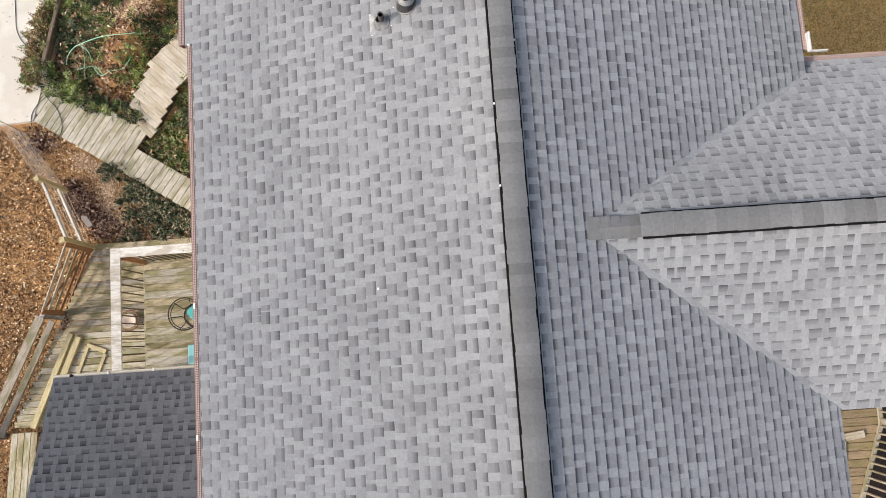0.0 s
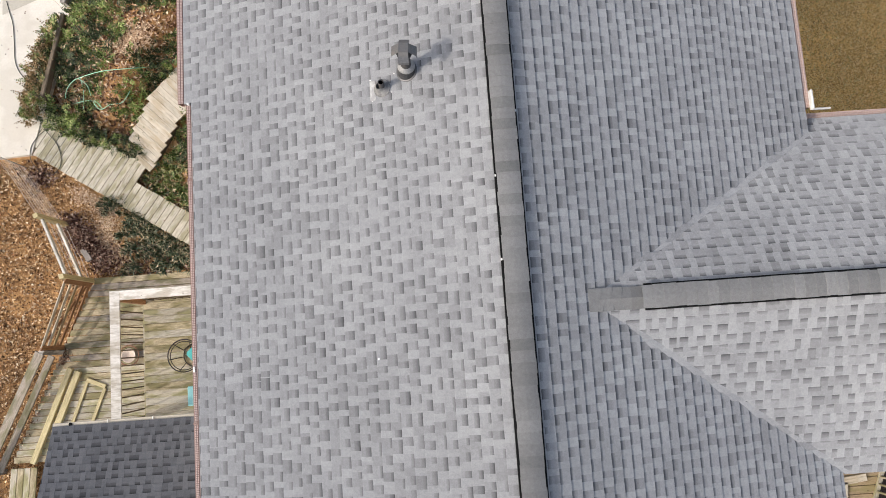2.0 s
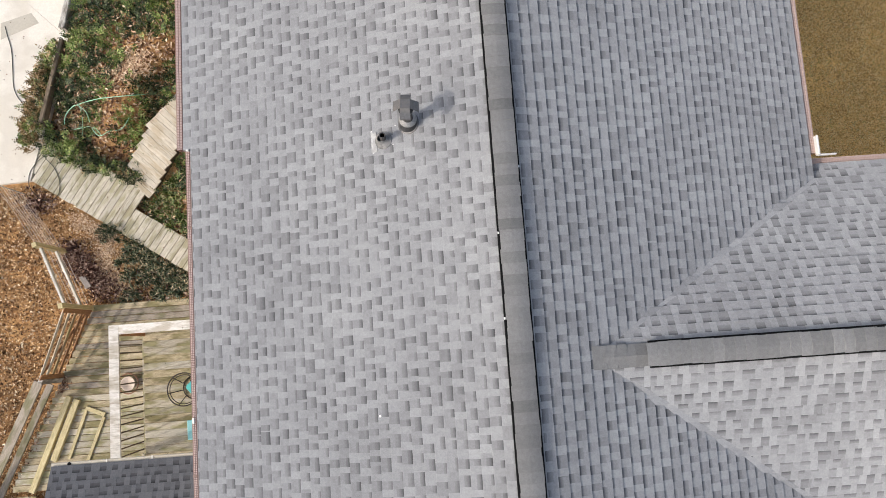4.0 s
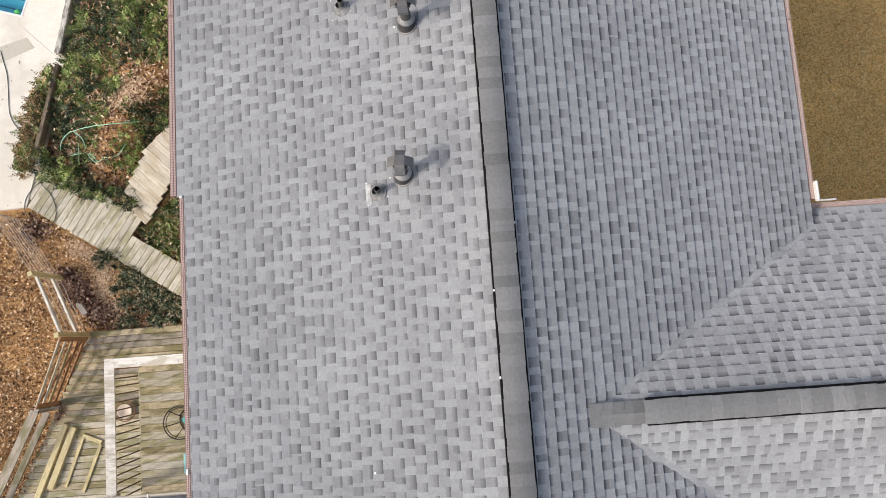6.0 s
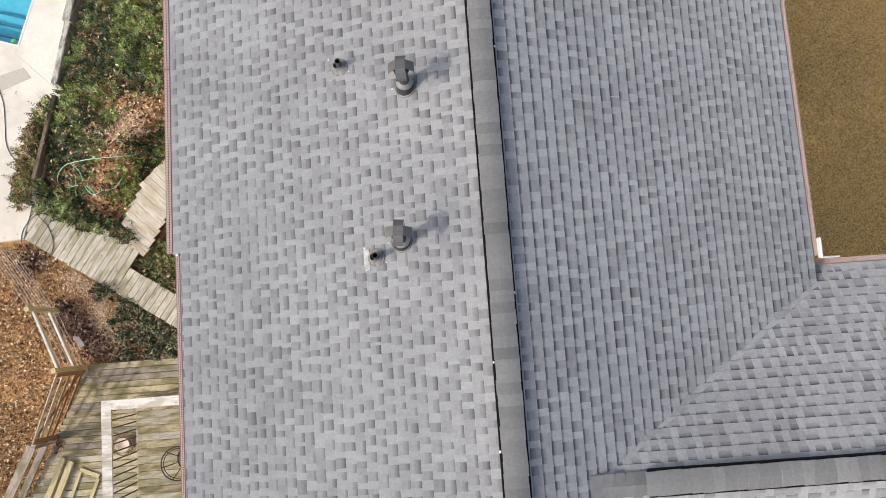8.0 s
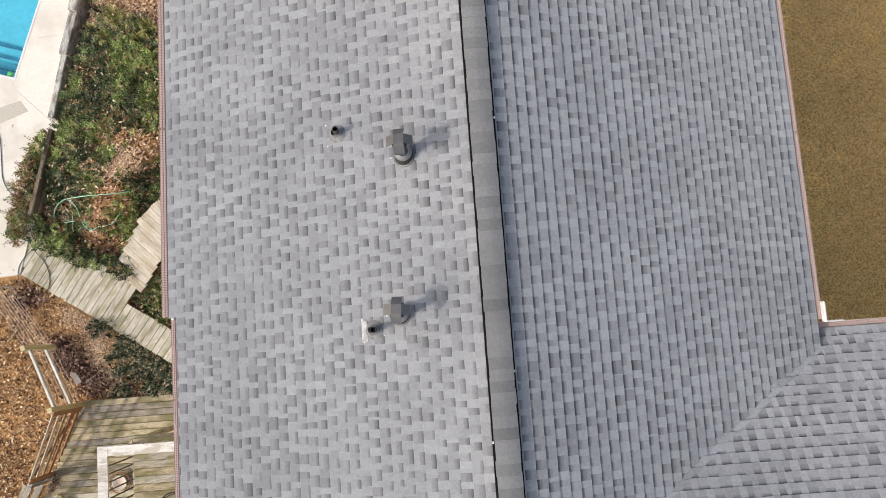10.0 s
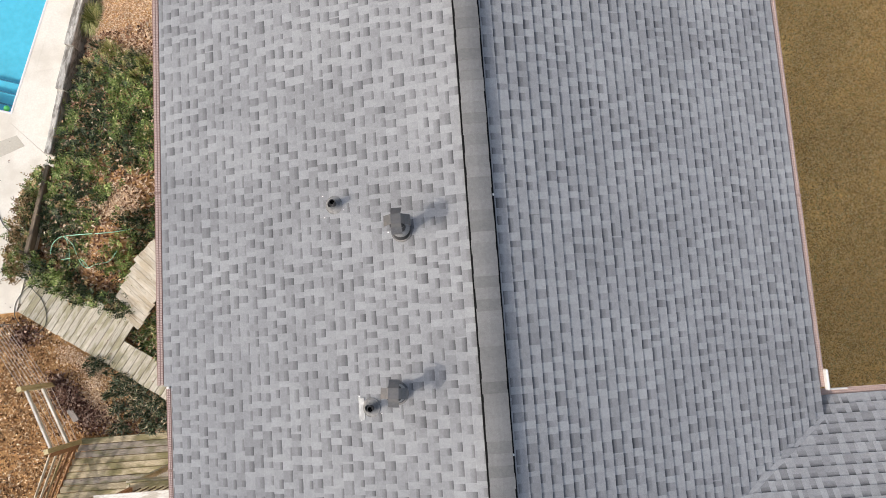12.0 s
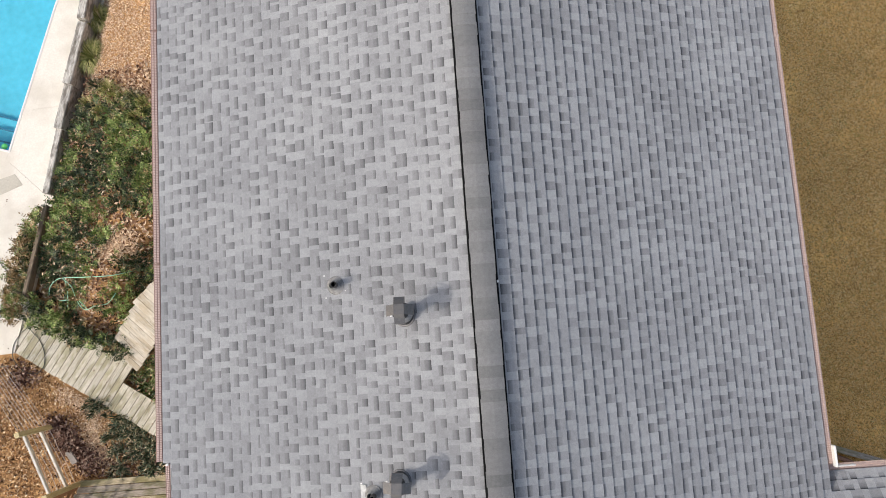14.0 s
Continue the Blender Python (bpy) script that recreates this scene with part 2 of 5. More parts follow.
leafy("litter_rust", [(0.0, (0.07, 0.032, 0.018)), (0.35, (0.25, 0.135, 0.082)), (0.7, (0.52, 0.34, 0.225)), (1.0, (0.90, 0.78, 0.60))], 0.7)
leafy("litter_purple", [(0.0, (0.045, 0.020, 0.015)), (0.4, (0.14, 0.075, 0.055)), (0.75, (0.33, 0.21, 0.16)), (1.0, (0.66, 0.52, 0.42))], 0.7)
leafy("straw", [(0.0, (0.36, 0.23, 0.145)), (0.3, (0.63, 0.46, 0.31)), (0.7, (0.82, 0.64, 0.465)), (1.0, (0.93, 0.80, 0.62))], 0.75)
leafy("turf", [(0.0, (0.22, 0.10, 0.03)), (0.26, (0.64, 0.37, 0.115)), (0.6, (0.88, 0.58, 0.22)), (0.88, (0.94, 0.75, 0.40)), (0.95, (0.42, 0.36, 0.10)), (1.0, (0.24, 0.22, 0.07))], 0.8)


def ground_material():
    """Leaf mould and soil to one side of the house, dormant turf to the other: two soils, parted by place under the house."""
    m, n, l, p = nodes("soil_and_turf")
    geo, sep = n.new("ShaderNodeNewGeometry"), n.new("ShaderNodeSeparateXYZ")
    l.new(geo.outputs["Position"], sep.inputs[0])
    a, b = noise_tex(n, l, 22, 6), noise_tex(n, l, 0.7, 4)
    soil = ramp(n, [(0.3, (0.15, 0.075, 0.032)), (0.5, (0.38, 0.215, 0.09)), (0.7, (0.58, 0.375, 0.185))])
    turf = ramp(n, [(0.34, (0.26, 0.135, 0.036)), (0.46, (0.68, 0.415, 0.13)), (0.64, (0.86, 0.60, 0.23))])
    l.new(a, soil.inputs[0])
    l.new(a, turf.inputs[0])
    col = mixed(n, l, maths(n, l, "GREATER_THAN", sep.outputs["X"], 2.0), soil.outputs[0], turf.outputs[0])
    c = noise_tex(n, l, 3.5, 5)
    mottle = ramp(n, [(0.33, (0.78, 0.72, 0.68)), (0.60, (1.14, 1.13, 1.12))])
    l.new(c, mottle.inputs[0])
    col = mixed(n, l, 0.8, col, mottle.outputs[0], "MULTIPLY")
    tone = ramp(n, [(0.3, (0.75, 0.75, 0.75)), (0.7, (1.2, 1.2, 1.15))])
    l.new(b, tone.inputs[0])
    l.new(mixed(n, l, 1.0, col, tone.outputs[0], "MULTIPLY"), p.inputs["Base Color"])
    p.inputs["Roughness"].default_value = 0.95
    bumped(n, l, p, a, 0.7, 0.03)


ground_material()


def water_material():
    m, n, l, p = nodes("pool_water")
    p.inputs["Base Color"].default_value = (0.75, 0.97, 1.0, 1)
    p.inputs["Roughness"].default_value, p.inputs["IOR"].default_value = 0.03, 1.33
    p.inputs["Transmission Weight"].default_value = 1.0
    bumped(n, l, p, noise_tex(n, l, 5, 3), 0.15, 0.02)


water_material()

# ---- builders ----
WORLD = {}


def thing(name, loc, label, category, group="", kind=""):
    ob = tagged(new(name), label, category, group, kind)
    ob.empty_display_size = 0.1
    ob.matrix_basis = Matrix.Translation(loc)
    WORLD[ob] = Matrix.Translation(loc)
    return ob


def place(ob, parent, m):
    """Puts ob at the world pose m under parent."""
    WORLD[ob] = m
    if parent:
        ob.parent = parent
        ob.matrix_basis = WORLD[parent].inverted() @ m
    else:
        ob.matrix_basis = m
    return ob


def part(name, bm, material, parent=None, label="", m=Matrix(), smooth=False):
    me = bpy.data.meshes.new(name)
    bm.normal_update()
    bm.to_mesh(me)
    bm.free()
    if smooth:
        me.polygons.foreach_set("use_smooth", [True] * len(me.polygons))
    me.materials.append(MATS[material])
    return tagged(place(new(name, me), parent, m), label)


def raw(name, verts, faces, material, parent=None, label="", bands=None, m=Matrix()):
    me = bpy.data.meshes.new(name)
    me.from_pydata(verts, [], faces)
    me.materials.append(MATS[material])
    if bands is not None:
        at = me.attributes.new("granule_and_shade", "FLOAT", "POINT")
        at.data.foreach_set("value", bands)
    return tagged(place(new(name, me), parent, m), label)


def box_bm(sx, sy, sz, bevel=0.004, at=(0, 0, 0), bm=None):
    own = bm is None
    bm = bm or bmesh.new()
    made = bmesh.ops.create_cube(bm, size=1.0, matrix=Matrix.Translation(at) @ Matrix.Diagonal((sx, sy, sz, 1)))
    if bevel:
        edges = list({e for v in made["verts"] for e in v.link_edges})
        bmesh.ops.bevel(bm, geom=edges, offset=bevel, segments=1, affect="EDGES")
    return bm


def beam(name, p0, p1, w, h, material, parent=None, label="", up=(0, 0, 1), bevel=0.005, warp=0.0):
    """A plank from p0 to p1 (the centres of its ends), w wide and h thick along up."""
    p0, p1 = Vector(p0), Vector(p1)
    x = (p1 - p0).normalized()
    y = Vector(up).cross(x).normalized()
    z = x.cross(y)
    mat = Matrix((x, y, z)).transposed().to_4x4()
    mat.translation = (p0 + p1) / 2
    if warp:
        mat = mat @ pose(0, 0, 0, random.uniform(-1, 1) * warp, random.uniform(-1, 1) * warp * 0.3, random.uniform(-1, 1) * warp * 0.3)
    return part(name, box_bm((p1 - p0).length, w, h, bevel), material, parent, label, mat)


def tube_bm(points, r, sides=8, bm=None, closed=False):
    bm = bm or bmesh.new()
    pts = [Vector(p) for p in points]
    rings = []
    for i, p in enumerate(pts):
        if closed:
            d = (pts[(i + 1) % len(pts)] - pts[i - 1]).normalized()
        else:
            d = (pts[min(i + 1, len(pts) - 1)] - pts[max(i - 1, 0)]).normalized()
        a = d.cross(Vector((0, 0, 1)) if abs(d.z) < 0.9 else Vector((1, 0, 0))).normalized()
        b = d.cross(a)
        rings.append([bm.verts.new(p + r * (math.cos(k * math.tau / sides) * a + math.sin(k * math.tau / sides) * b)) for k in range(sides)])
    for i in range(len(rings) if closed else len(rings) - 1):
        r0, r1 = rings[i], rings[(i + 1) % len(rings)]
        for k in range(sides):
            bm.faces.new((r0[k], r0[(k + 1) % sides], r1[(k + 1) % sides], r1[k]))
    if not closed:
        bm.faces.new(rings[0][::-1])
        bm.faces.new(rings[-1])
    return bm


def lathe_bm(profile, sides=24, bm=None, at=(0, 0, 0)):
    """Turns (radius, height) round the upright axis."""
    bm = bm or bmesh.new()
    rings = [[bm.verts.new((at[0] + r * math.cos(k * math.tau / sides), at[1] + r * math.sin(k * math.tau / sides), at[2] + z)) for k in range(sides)] for r, z in profile]
    for r0, r1 in zip(rings, rings[1:]):
        for k in range(sides):
            bm.faces.new((r0[k], r0[(k + 1) % sides], r1[(k + 1) % sides], r1[k]))
    return bm


def sweep_bm(profile, p0, p1, side, up=(0, 0, 1)):
    """A straight bar from p0 to p1 with a closed profile of (sideways, up)."""
    bm = bmesh.new()
    s, u = Vector(side), Vector(up)
    a = [bm.verts.new(Vector(p0) + s * x + u * z) for x, z in profile]
    b = [bm.verts.new(Vector(p1) + s * x + u * z) for x, z in profile]
    k = len(profile)
    for i in range(k):
        bm.faces.new((a[i], a[(i + 1) % k], b[(i + 1) % k], b[i]))
    bm.faces.new(a[::-1])
    bm.faces.new(b)
    bmesh.ops.recalc_face_normals(bm, faces=bm.faces)
    return bm


def smooth(a, b, x):
    t = min(1.0, max(0.0, (x - a) / (b - a)))
    return t * t * (3 - 2 * t)


# ---- plan ----
RIDGE_X, RIDGE_Z, PITCH = 0.85, 8.31, 0.382
EAVE_W, EAVE_E = -3.10, 4.955          # lower edges of the main slopes
EAVE_STEP, EAVE_IN = 4.025, 0.096       # south of this line the west eave stands back
EAVE_SLANT = 0.0105                     # the west eave is not quite parallel to the ridge
EAVE_ES = 4.775                         # the east eave south of the wing
WING_Y, WING_Z = 1.085, 8.0
PITCH_N, PITCH_S = 0.624, 0.5365        # the wing's two slopes
APEX_X = RIDGE_X + (RIDGE_Z - WING_Z) / PITCH
VALLEY_N, VALLEY_S = PITCH / PITCH_N, PITCH / PITCH_S   # how fast the wing widens along x
SOUTH, NORTH, WING_END = -2.45, 12.6, 9.0
LAWN_Z = 0.9
WALK_O, WALK_D, WALK_N = Vector((-8.93, 5.61)), Vector((0.831, -0.556)), Vector((0.556, 0.831))

ST_O, ST_W, ST_D = Vector((-6.87, 5.60)), Vector((0.702, -0.712)), Vector((0.712, 0.702))   # steps: corner, along the treads, upwards


def timber_x(y):
    """The line of the timber edging between the pool terrace and the bed."""
    return -8.5 + (y - 6.85) * 0.245


def ground_z(x, y):
    low = -0.62 * smooth(4.6, 1.6, y) * smooth(-5.0, -7.0, x) - 0.3 * smooth(4.6, 2.0, y) * smooth(-7.0, -5.0, x)
    rel = Vector((x, y)) - WALK_O
    off = rel.dot(WALK_N) - 1.05                      # beyond the boardwalk's far edge
    inner = x - timber_x(y)
    bed = (0.10 + 0.40 * max(0.0, inner) + 0.22 * smooth(0.05, 0.6, inner)) * smooth(-0.02, 0.12, inner) * smooth(0.0, 1.6, off)
    bed = min(bed, 1.45)
    z = low - 0.06 + bed
    rs = Vector((x, y)) - ST_O
    beside = max(-0.1 - rs.dot(ST_W), rs.dot(ST_W) - 0.95, -0.2 - rs.dot(ST_D), rs.dot(ST_D) - 3.4, 0.0)
    trough = min(z, max(0.0, rs.dot(ST_D) - 0.1) * 0.46 - 0.22)
    z = trough + (z - trough) * smooth(0.15, 0.75, beside)
    z += 0.02 * noise.noise((x * 2.1, y * 2.1, 0.3))
    if x > -3.0:
        z = z + (LAWN_Z - z) * smooth(-2.6, 2.0, x)
    return z


def build_ground():
    xs = [-400, -150, -60, -30, -20] + [-15 + 0.2 * i for i in range(66)] + [-1.6 + 0.6 * i for i in range(24)] + [14, 20, 30, 60, 150, 400]
    ys = [-400, -150, -60, -30, -15, -8] + [-6 + 0.2 * i for i in range(106)] + [16, 20, 30, 60, 150, 400]
    verts = [(x, y, ground_z(max(-15, min(13, x)), max(-6, min(15, y)))) for y in ys for x in xs]
    w = len(xs)
    faces = [(j * w + i, j * w + i + 1, (j + 1) * w + i + 1, (j + 1) * w + i) for j in range(len(ys) - 1) for i in range(w - 1)
             if not (-14.0 < (xs[i] + xs[i + 1]) / 2 < -7.6 and in_pool((xs[i] + xs[i + 1]) / 2, (ys[j] + ys[j + 1]) / 2))]
    ob = raw("ground", verts, faces, "soil_and_turf")
    ob.data.polygons.foreach_set("use_smooth", [True] * len(faces))
    tagged(ob, "leaf-strewn brown soil and dormant tan lawn", "ground", kind="structure")


POOL_C = Vector((-9.03, 10.12))                      # the corner of the water nearest the house
POOL_U = Vector((1.10, 3.44)).normalized()           # along the long side
POOL_V = Vector((-POOL_U.y, POOL_U.x))               # away from the house


def in_pool(x, y, grow=0.25):
    r = Vector((x, y)) - POOL_C
    return -grow < r.dot(POOL_U) < 9.0 + grow and -grow < r.dot(POOL_V) < 4.4 + grow


build_ground()

# ---- house ----
house = thing("house", (0.9, 4.0, LAWN_Z), "house with weathered grey laminated shingle roof and brown gutters", "house")
SKEW = 0.0052                           # the house stands turned by this angle from the y axis
house.matrix_basis = pose(RIDGE_X, -1.0, 0, 0, 0, -math.degrees(SKEW)) @ pose(-RIDGE_X, 1.0, 0) @ house.matrix_basis


def slope_matrix(origin, u, v):
    u, v = Vector(u), Vector(v).normalized()
    n = u.cross(v)
    m = Matrix((u, v, n)).transposed().to_4x4()
    m.translation = origin
    return m


EXPO, STRIP = 0.128, 1.0
BASE_T, TAB_T = 0.0118, 0.0024


def strip_faces(rng, fade, length=STRIP):
    """One laminated shingle: a ply with cut-outs between raised tabs. Faces of (u, v, w, band).
    The granules of a cut-out darken towards the course above, in the steps of fade, partly as print and partly as
    painted shade; some cut-outs are deep, some mere slivers."""
    e = EXPO
    top = lambda v, t: t + BASE_T * (1 - 0.8 * v / e)
    faces = []

    def ply(u0, u1, v0, v1, extra, b0, b1):
        faces.append([(u0, v0, top(v0, extra), b0), (u1, v0, top(v0, extra), b0), (u1, v1, top(v1, extra), b1), (u0, v1, top(v1, extra), b1)])

    def wall(u0, v0, u1, v1, h0, h1, bd):
        faces.append([(u0, v0, h0, bd), (u1, v1, h0, bd), (u1, v1, h1, bd), (u0, v0, h1, bd)])

    cuts, u = [], rng.uniform(0.01, 0.11)
    while u < length - 0.05:
        w = rng.choice((0.07, 0.085, 0.095, 0.1, 0.105, 0.115, 0.125, 0.15)) * rng.uniform(0.94, 1.06)
        cuts.append((u, min(u + w, length)))
        u += w + rng.uniform(0.065, 0.11)
    tabs, last = [], 0.0
    for c0, c1 in cuts:
        tabs.append((last, c0))
        last = c1
    if last < length:
        tabs.append((last, length))
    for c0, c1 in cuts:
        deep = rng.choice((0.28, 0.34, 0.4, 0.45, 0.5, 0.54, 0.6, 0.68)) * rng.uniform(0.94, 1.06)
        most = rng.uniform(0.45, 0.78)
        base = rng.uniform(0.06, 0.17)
        # paler foot of the cut-out: a highlight put into the colour
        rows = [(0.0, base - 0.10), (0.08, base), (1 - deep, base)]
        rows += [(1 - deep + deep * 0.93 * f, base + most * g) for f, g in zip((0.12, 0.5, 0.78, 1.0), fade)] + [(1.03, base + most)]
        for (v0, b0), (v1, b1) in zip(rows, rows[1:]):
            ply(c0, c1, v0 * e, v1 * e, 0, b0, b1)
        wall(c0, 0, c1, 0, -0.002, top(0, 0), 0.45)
    for t0, t1 in tabs:
        if t1 - t0 < 0.004:
            continue
        # lower edge of the tab paled in colour as if sunlit
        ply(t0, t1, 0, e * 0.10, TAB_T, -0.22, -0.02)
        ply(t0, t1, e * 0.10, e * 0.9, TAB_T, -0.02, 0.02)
        # top of the tab darkened in colour as shade under the next course
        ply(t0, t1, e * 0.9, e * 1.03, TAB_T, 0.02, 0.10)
        wall(t0, 0, t1, 0, -0.002, top(0, TAB_T), 0.5)
        for q in (t0, t1):
            faces.append([(q, 0, top(0, 0) - 0.001, 0.0), (q, e, top(e, 0) - 0.001, 0.0), (q, e, top(e, TAB_T), 0.0), (q, 0, top(0, TAB_T), 0.0)])
    return faces


def clip(faces, side):
    """Keeps the part of each face where side(point) >= 0 (side is linear)."""
    out = []
    for f in faces:
        d = [side(p) for p in f]
        if min(d) >= 0:
            out.append(f)
            continue
        if max(d) <= 0:
            continue
        kept = []
        for i in range(len(f)):
            j = (i + 1) % len(f)
            if d[i] >= 0:
                kept.append(f[i])
            if (d[i] >= 0) != (d[j] >= 0):
                t = d[i] / (d[i] - d[j])
                kept.append(tuple(a + t * (b - a) for a, b in zip(f[i], f[j])))
        if len(kept) > 2:
            out.append(kept)
    return out


def packed(faces, weld=True):
    verts, bands, index, out = [], [], {}, []
    for f in faces:
        ids = []
        for p in f:
            key = (round(p[0], 5), round(p[1], 5), round(p[2], 5), round(p[3], 3))
            if key not in index:
                index[key] = len(verts)
                verts.append(p[:3])
                bands.append(p[3])
            ids.append(index[key])
        if len(set(ids)) == len(ids):
            out.append(tuple(ids))
    return verts, out, bands


shingle_rng = random.Random(7)
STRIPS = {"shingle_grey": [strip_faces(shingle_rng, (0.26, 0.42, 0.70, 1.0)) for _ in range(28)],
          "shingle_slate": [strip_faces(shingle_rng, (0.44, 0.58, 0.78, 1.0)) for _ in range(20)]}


def strip_mesh(i, material, cache={}):
    if (i, material) not in cache:
        v, f, b = packed(STRIPS[material][i])
        me = bpy.data.meshes.new("shingle")
        me.from_pydata(v, [], f)
        me.materials.append(MATS[material])
        me.attributes.new("granule_and_shade", "FLOAT", "POINT").data.foreach_set("value", b)
        cache[i, material] = me
    return cache[i, material]


def shingle_slope(parent, frame_m, length, run, singles, sides=(), material="shingle_grey", seed=1):
    """Lays courses of shingles on a slope. singles(x, y): whether a whole shingle there is a piece of its own.
    sides: groups of half-planes in plan; what lies in any one group is kept."""
    rng = random.Random(seed)
    rest = []
    rows = int(run / EXPO) + 1
    for r in range(rows):
        off = -rng.uniform(0, STRIP)
        n = int(length / STRIP) + 2
        for k in range(n):
            u = off + k * STRIP
            i = rng.randrange(len(STRIPS[material]))
            v = r * EXPO
            m = frame_m @ Matrix.Translation((u, v, rng.uniform(0, 0.0012)))
            corners = [m @ Vector(c) for c in ((0, 0, 0), (STRIP, 0, 0), (STRIP, EXPO, 0), (0, EXPO, 0))]
            whole = u >= 0 and u + STRIP <= length and v + EXPO * 1.02 <= run
            inside = not sides or any(all(s(c.x, c.y) >= 0 for c in corners for s in grp) for grp in sides)
            if whole and inside:
                c = m @ Vector((STRIP / 2, EXPO / 2, 0))
                if singles(c.x, c.y):
                    place(new("shingle", strip_mesh(i, material)), parent, m)
                    continue
                kept = STRIPS[material][i]
            else:
                kept = clip(clip(clip(STRIPS[material][i], lambda p: p[0] + u), lambda p: length - u - p[0]), lambda p: run - v - p[1])
                if sides:
                    both = []
                    for grp in sides:
                        f = kept
                        for s in grp:
                            f = clip(f, lambda p: s(*(m @ Vector(p[:3])).xy))
                        both += f
                    kept = both
            rest += [[(*(m @ Vector(p[:3])), p[3]) for p in f] for f in kept]
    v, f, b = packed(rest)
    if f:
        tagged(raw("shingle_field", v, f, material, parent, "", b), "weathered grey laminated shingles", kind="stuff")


def slab(name, corners, thick, material, parent):
    """A roof deck: a quad with thickness downwards."""
    bm = bmesh.new()
    a = [bm.verts.new(c) for c in corners]
    b = [bm.verts.new(Vector(c) - Vector((0, 0, thick))) for c in corners]
    bm.faces.new(a)
    bm.faces.new(b[::-1])
    for i in range(len(a)):
        j = (i + 1) % len(a)
        bm.faces.new((a[j], a[i], b[i], b[j]))
    bmesh.ops.recalc_face_normals(bm, faces=bm.faces)
    return part(name, bm, material, parent)


def main_z(x):
    return RIDGE_Z - PITCH * abs(x - RIDGE_X)


def roof_z(x, y):
    """The west slope as it stands, with the house's turn."""
    return main_z(x - SKEW * (y + 1.0))


def wing_z(y):
    return WING_Z - (PITCH_N if y > WING_Y else PITCH_S) * abs(y - WING_Y)


DROP = 0.006
EAVE_WZ, EAVE_EZ = main_z(EAVE_W), main_z(EAVE_E)
WING_S, WING_N = WING_Y - 2.265, WING_Y + 2.245
EAVE_ESZ = main_z(EAVE_ES)
EAVE_WS = EAVE_W + EAVE_IN
EAVE_WN = EAVE_W + EAVE_SLANT * (NORTH - EAVE_STEP)
EAVE_WNZ = main_z(EAVE_WN)
EAVE_WSZ = main_z(EAVE_WS)
west = slab("roof_slope", [(EAVE_WN, NORTH, EAVE_WNZ - DROP), (EAVE_W, EAVE_STEP, EAVE_WZ - DROP), (EAVE_WS, EAVE_STEP, EAVE_WSZ - DROP), (EAVE_WS, SOUTH, EAVE_WSZ - DROP), (RIDGE_X, SOUTH, RIDGE_Z - DROP), (RIDGE_X, NORTH, RIDGE_Z - DROP)], 0.12, "shingle_cap", house)
# the east slope stops along the valleys
east = slab("roof_slope", [(RIDGE_X, SOUTH, RIDGE_Z - DROP), (EAVE_ES, SOUTH, EAVE_ESZ - DROP), (EAVE_ES, WING_Y - VALLEY_S * (EAVE_ES - APEX_X), EAVE_ESZ - DROP),
                           (APEX_X, WING_Y, WING_Z - DROP), (EAVE_E, WING_Y + VALLEY_N * (EAVE_E - APEX_X), EAVE_EZ - DROP), (EAVE_E, NORTH, EAVE_EZ - DROP), (RIDGE_X, NORTH, RIDGE_Z - DROP)], 0.12, "shingle_cap", house)
wing_north = slab("roof_slope", [(APEX_X, WING_Y, WING_Z - DROP), (WING_END, WING_Y, WING_Z - DROP), (WING_END, WING_N, wing_z(WING_N) - DROP), (EAVE_E, WING_N, wing_z(WING_N) - DROP), (EAVE_E, WING_Y + VALLEY_N * (EAVE_E - APEX_X), EAVE_EZ - DROP)], 0.10, "shingle_cap", house)
wing_south = slab("roof_slope", [(WING_END, WING_Y, WING_Z - DROP), (APEX_X, WING_Y, WING_Z - DROP), (APEX_X + (WING_Y - WING_S) / VALLEY_S, WING_S, wing_z(WING_S) - DROP), (WING_END, WING_S, wing_z(WING_S) - DROP)], 0.10, "shingle_cap", house)

c, s = 1 / math.hypot(1, PITCH), PITCH / math.hypot(1, PITCH)
RUN_W, RUN_E = (RIDGE_X - EAVE_W) / c, (EAVE_E - RIDGE_X) / c
M_WEST = slope_matrix((EAVE_W, NORTH, EAVE_WZ), (0, -1, 0), (c, 0, s))
M_EAST = slope_matrix((EAVE_E, SOUTH, EAVE_EZ), (0, 1, 0), (-c, 0, s))
cn, sn = 1 / math.hypot(1, PITCH_N), PITCH_N / math.hypot(1, PITCH_N)
cs, ss = 1 / math.hypot(1, PITCH_S), PITCH_S / math.hypot(1, PITCH_S)
M_WN = slope_matrix((WING_END, WING_N, wing_z(WING_N)), (-1, 0, 0), (0, -cn, sn))
M_WS = slope_matrix((APEX_X, WING_S, wing_z(WING_S)), (1, 0, 0), (0, cs, ss))
in_north = lambda x, y: VALLEY_N * (x - APEX_X) + 0.03 - (y - WING_Y)
in_south = lambda x, y: VALLEY_S * (x - APEX_X) + 0.03 + (y - WING_Y)
out_north = lambda x, y: (y - WING_Y) - VALLEY_N * (x - APEX_X) + 0.01
out_south = lambda x, y: (WING_Y - y) - VALLEY_S * (x - APEX_X) + 0.01


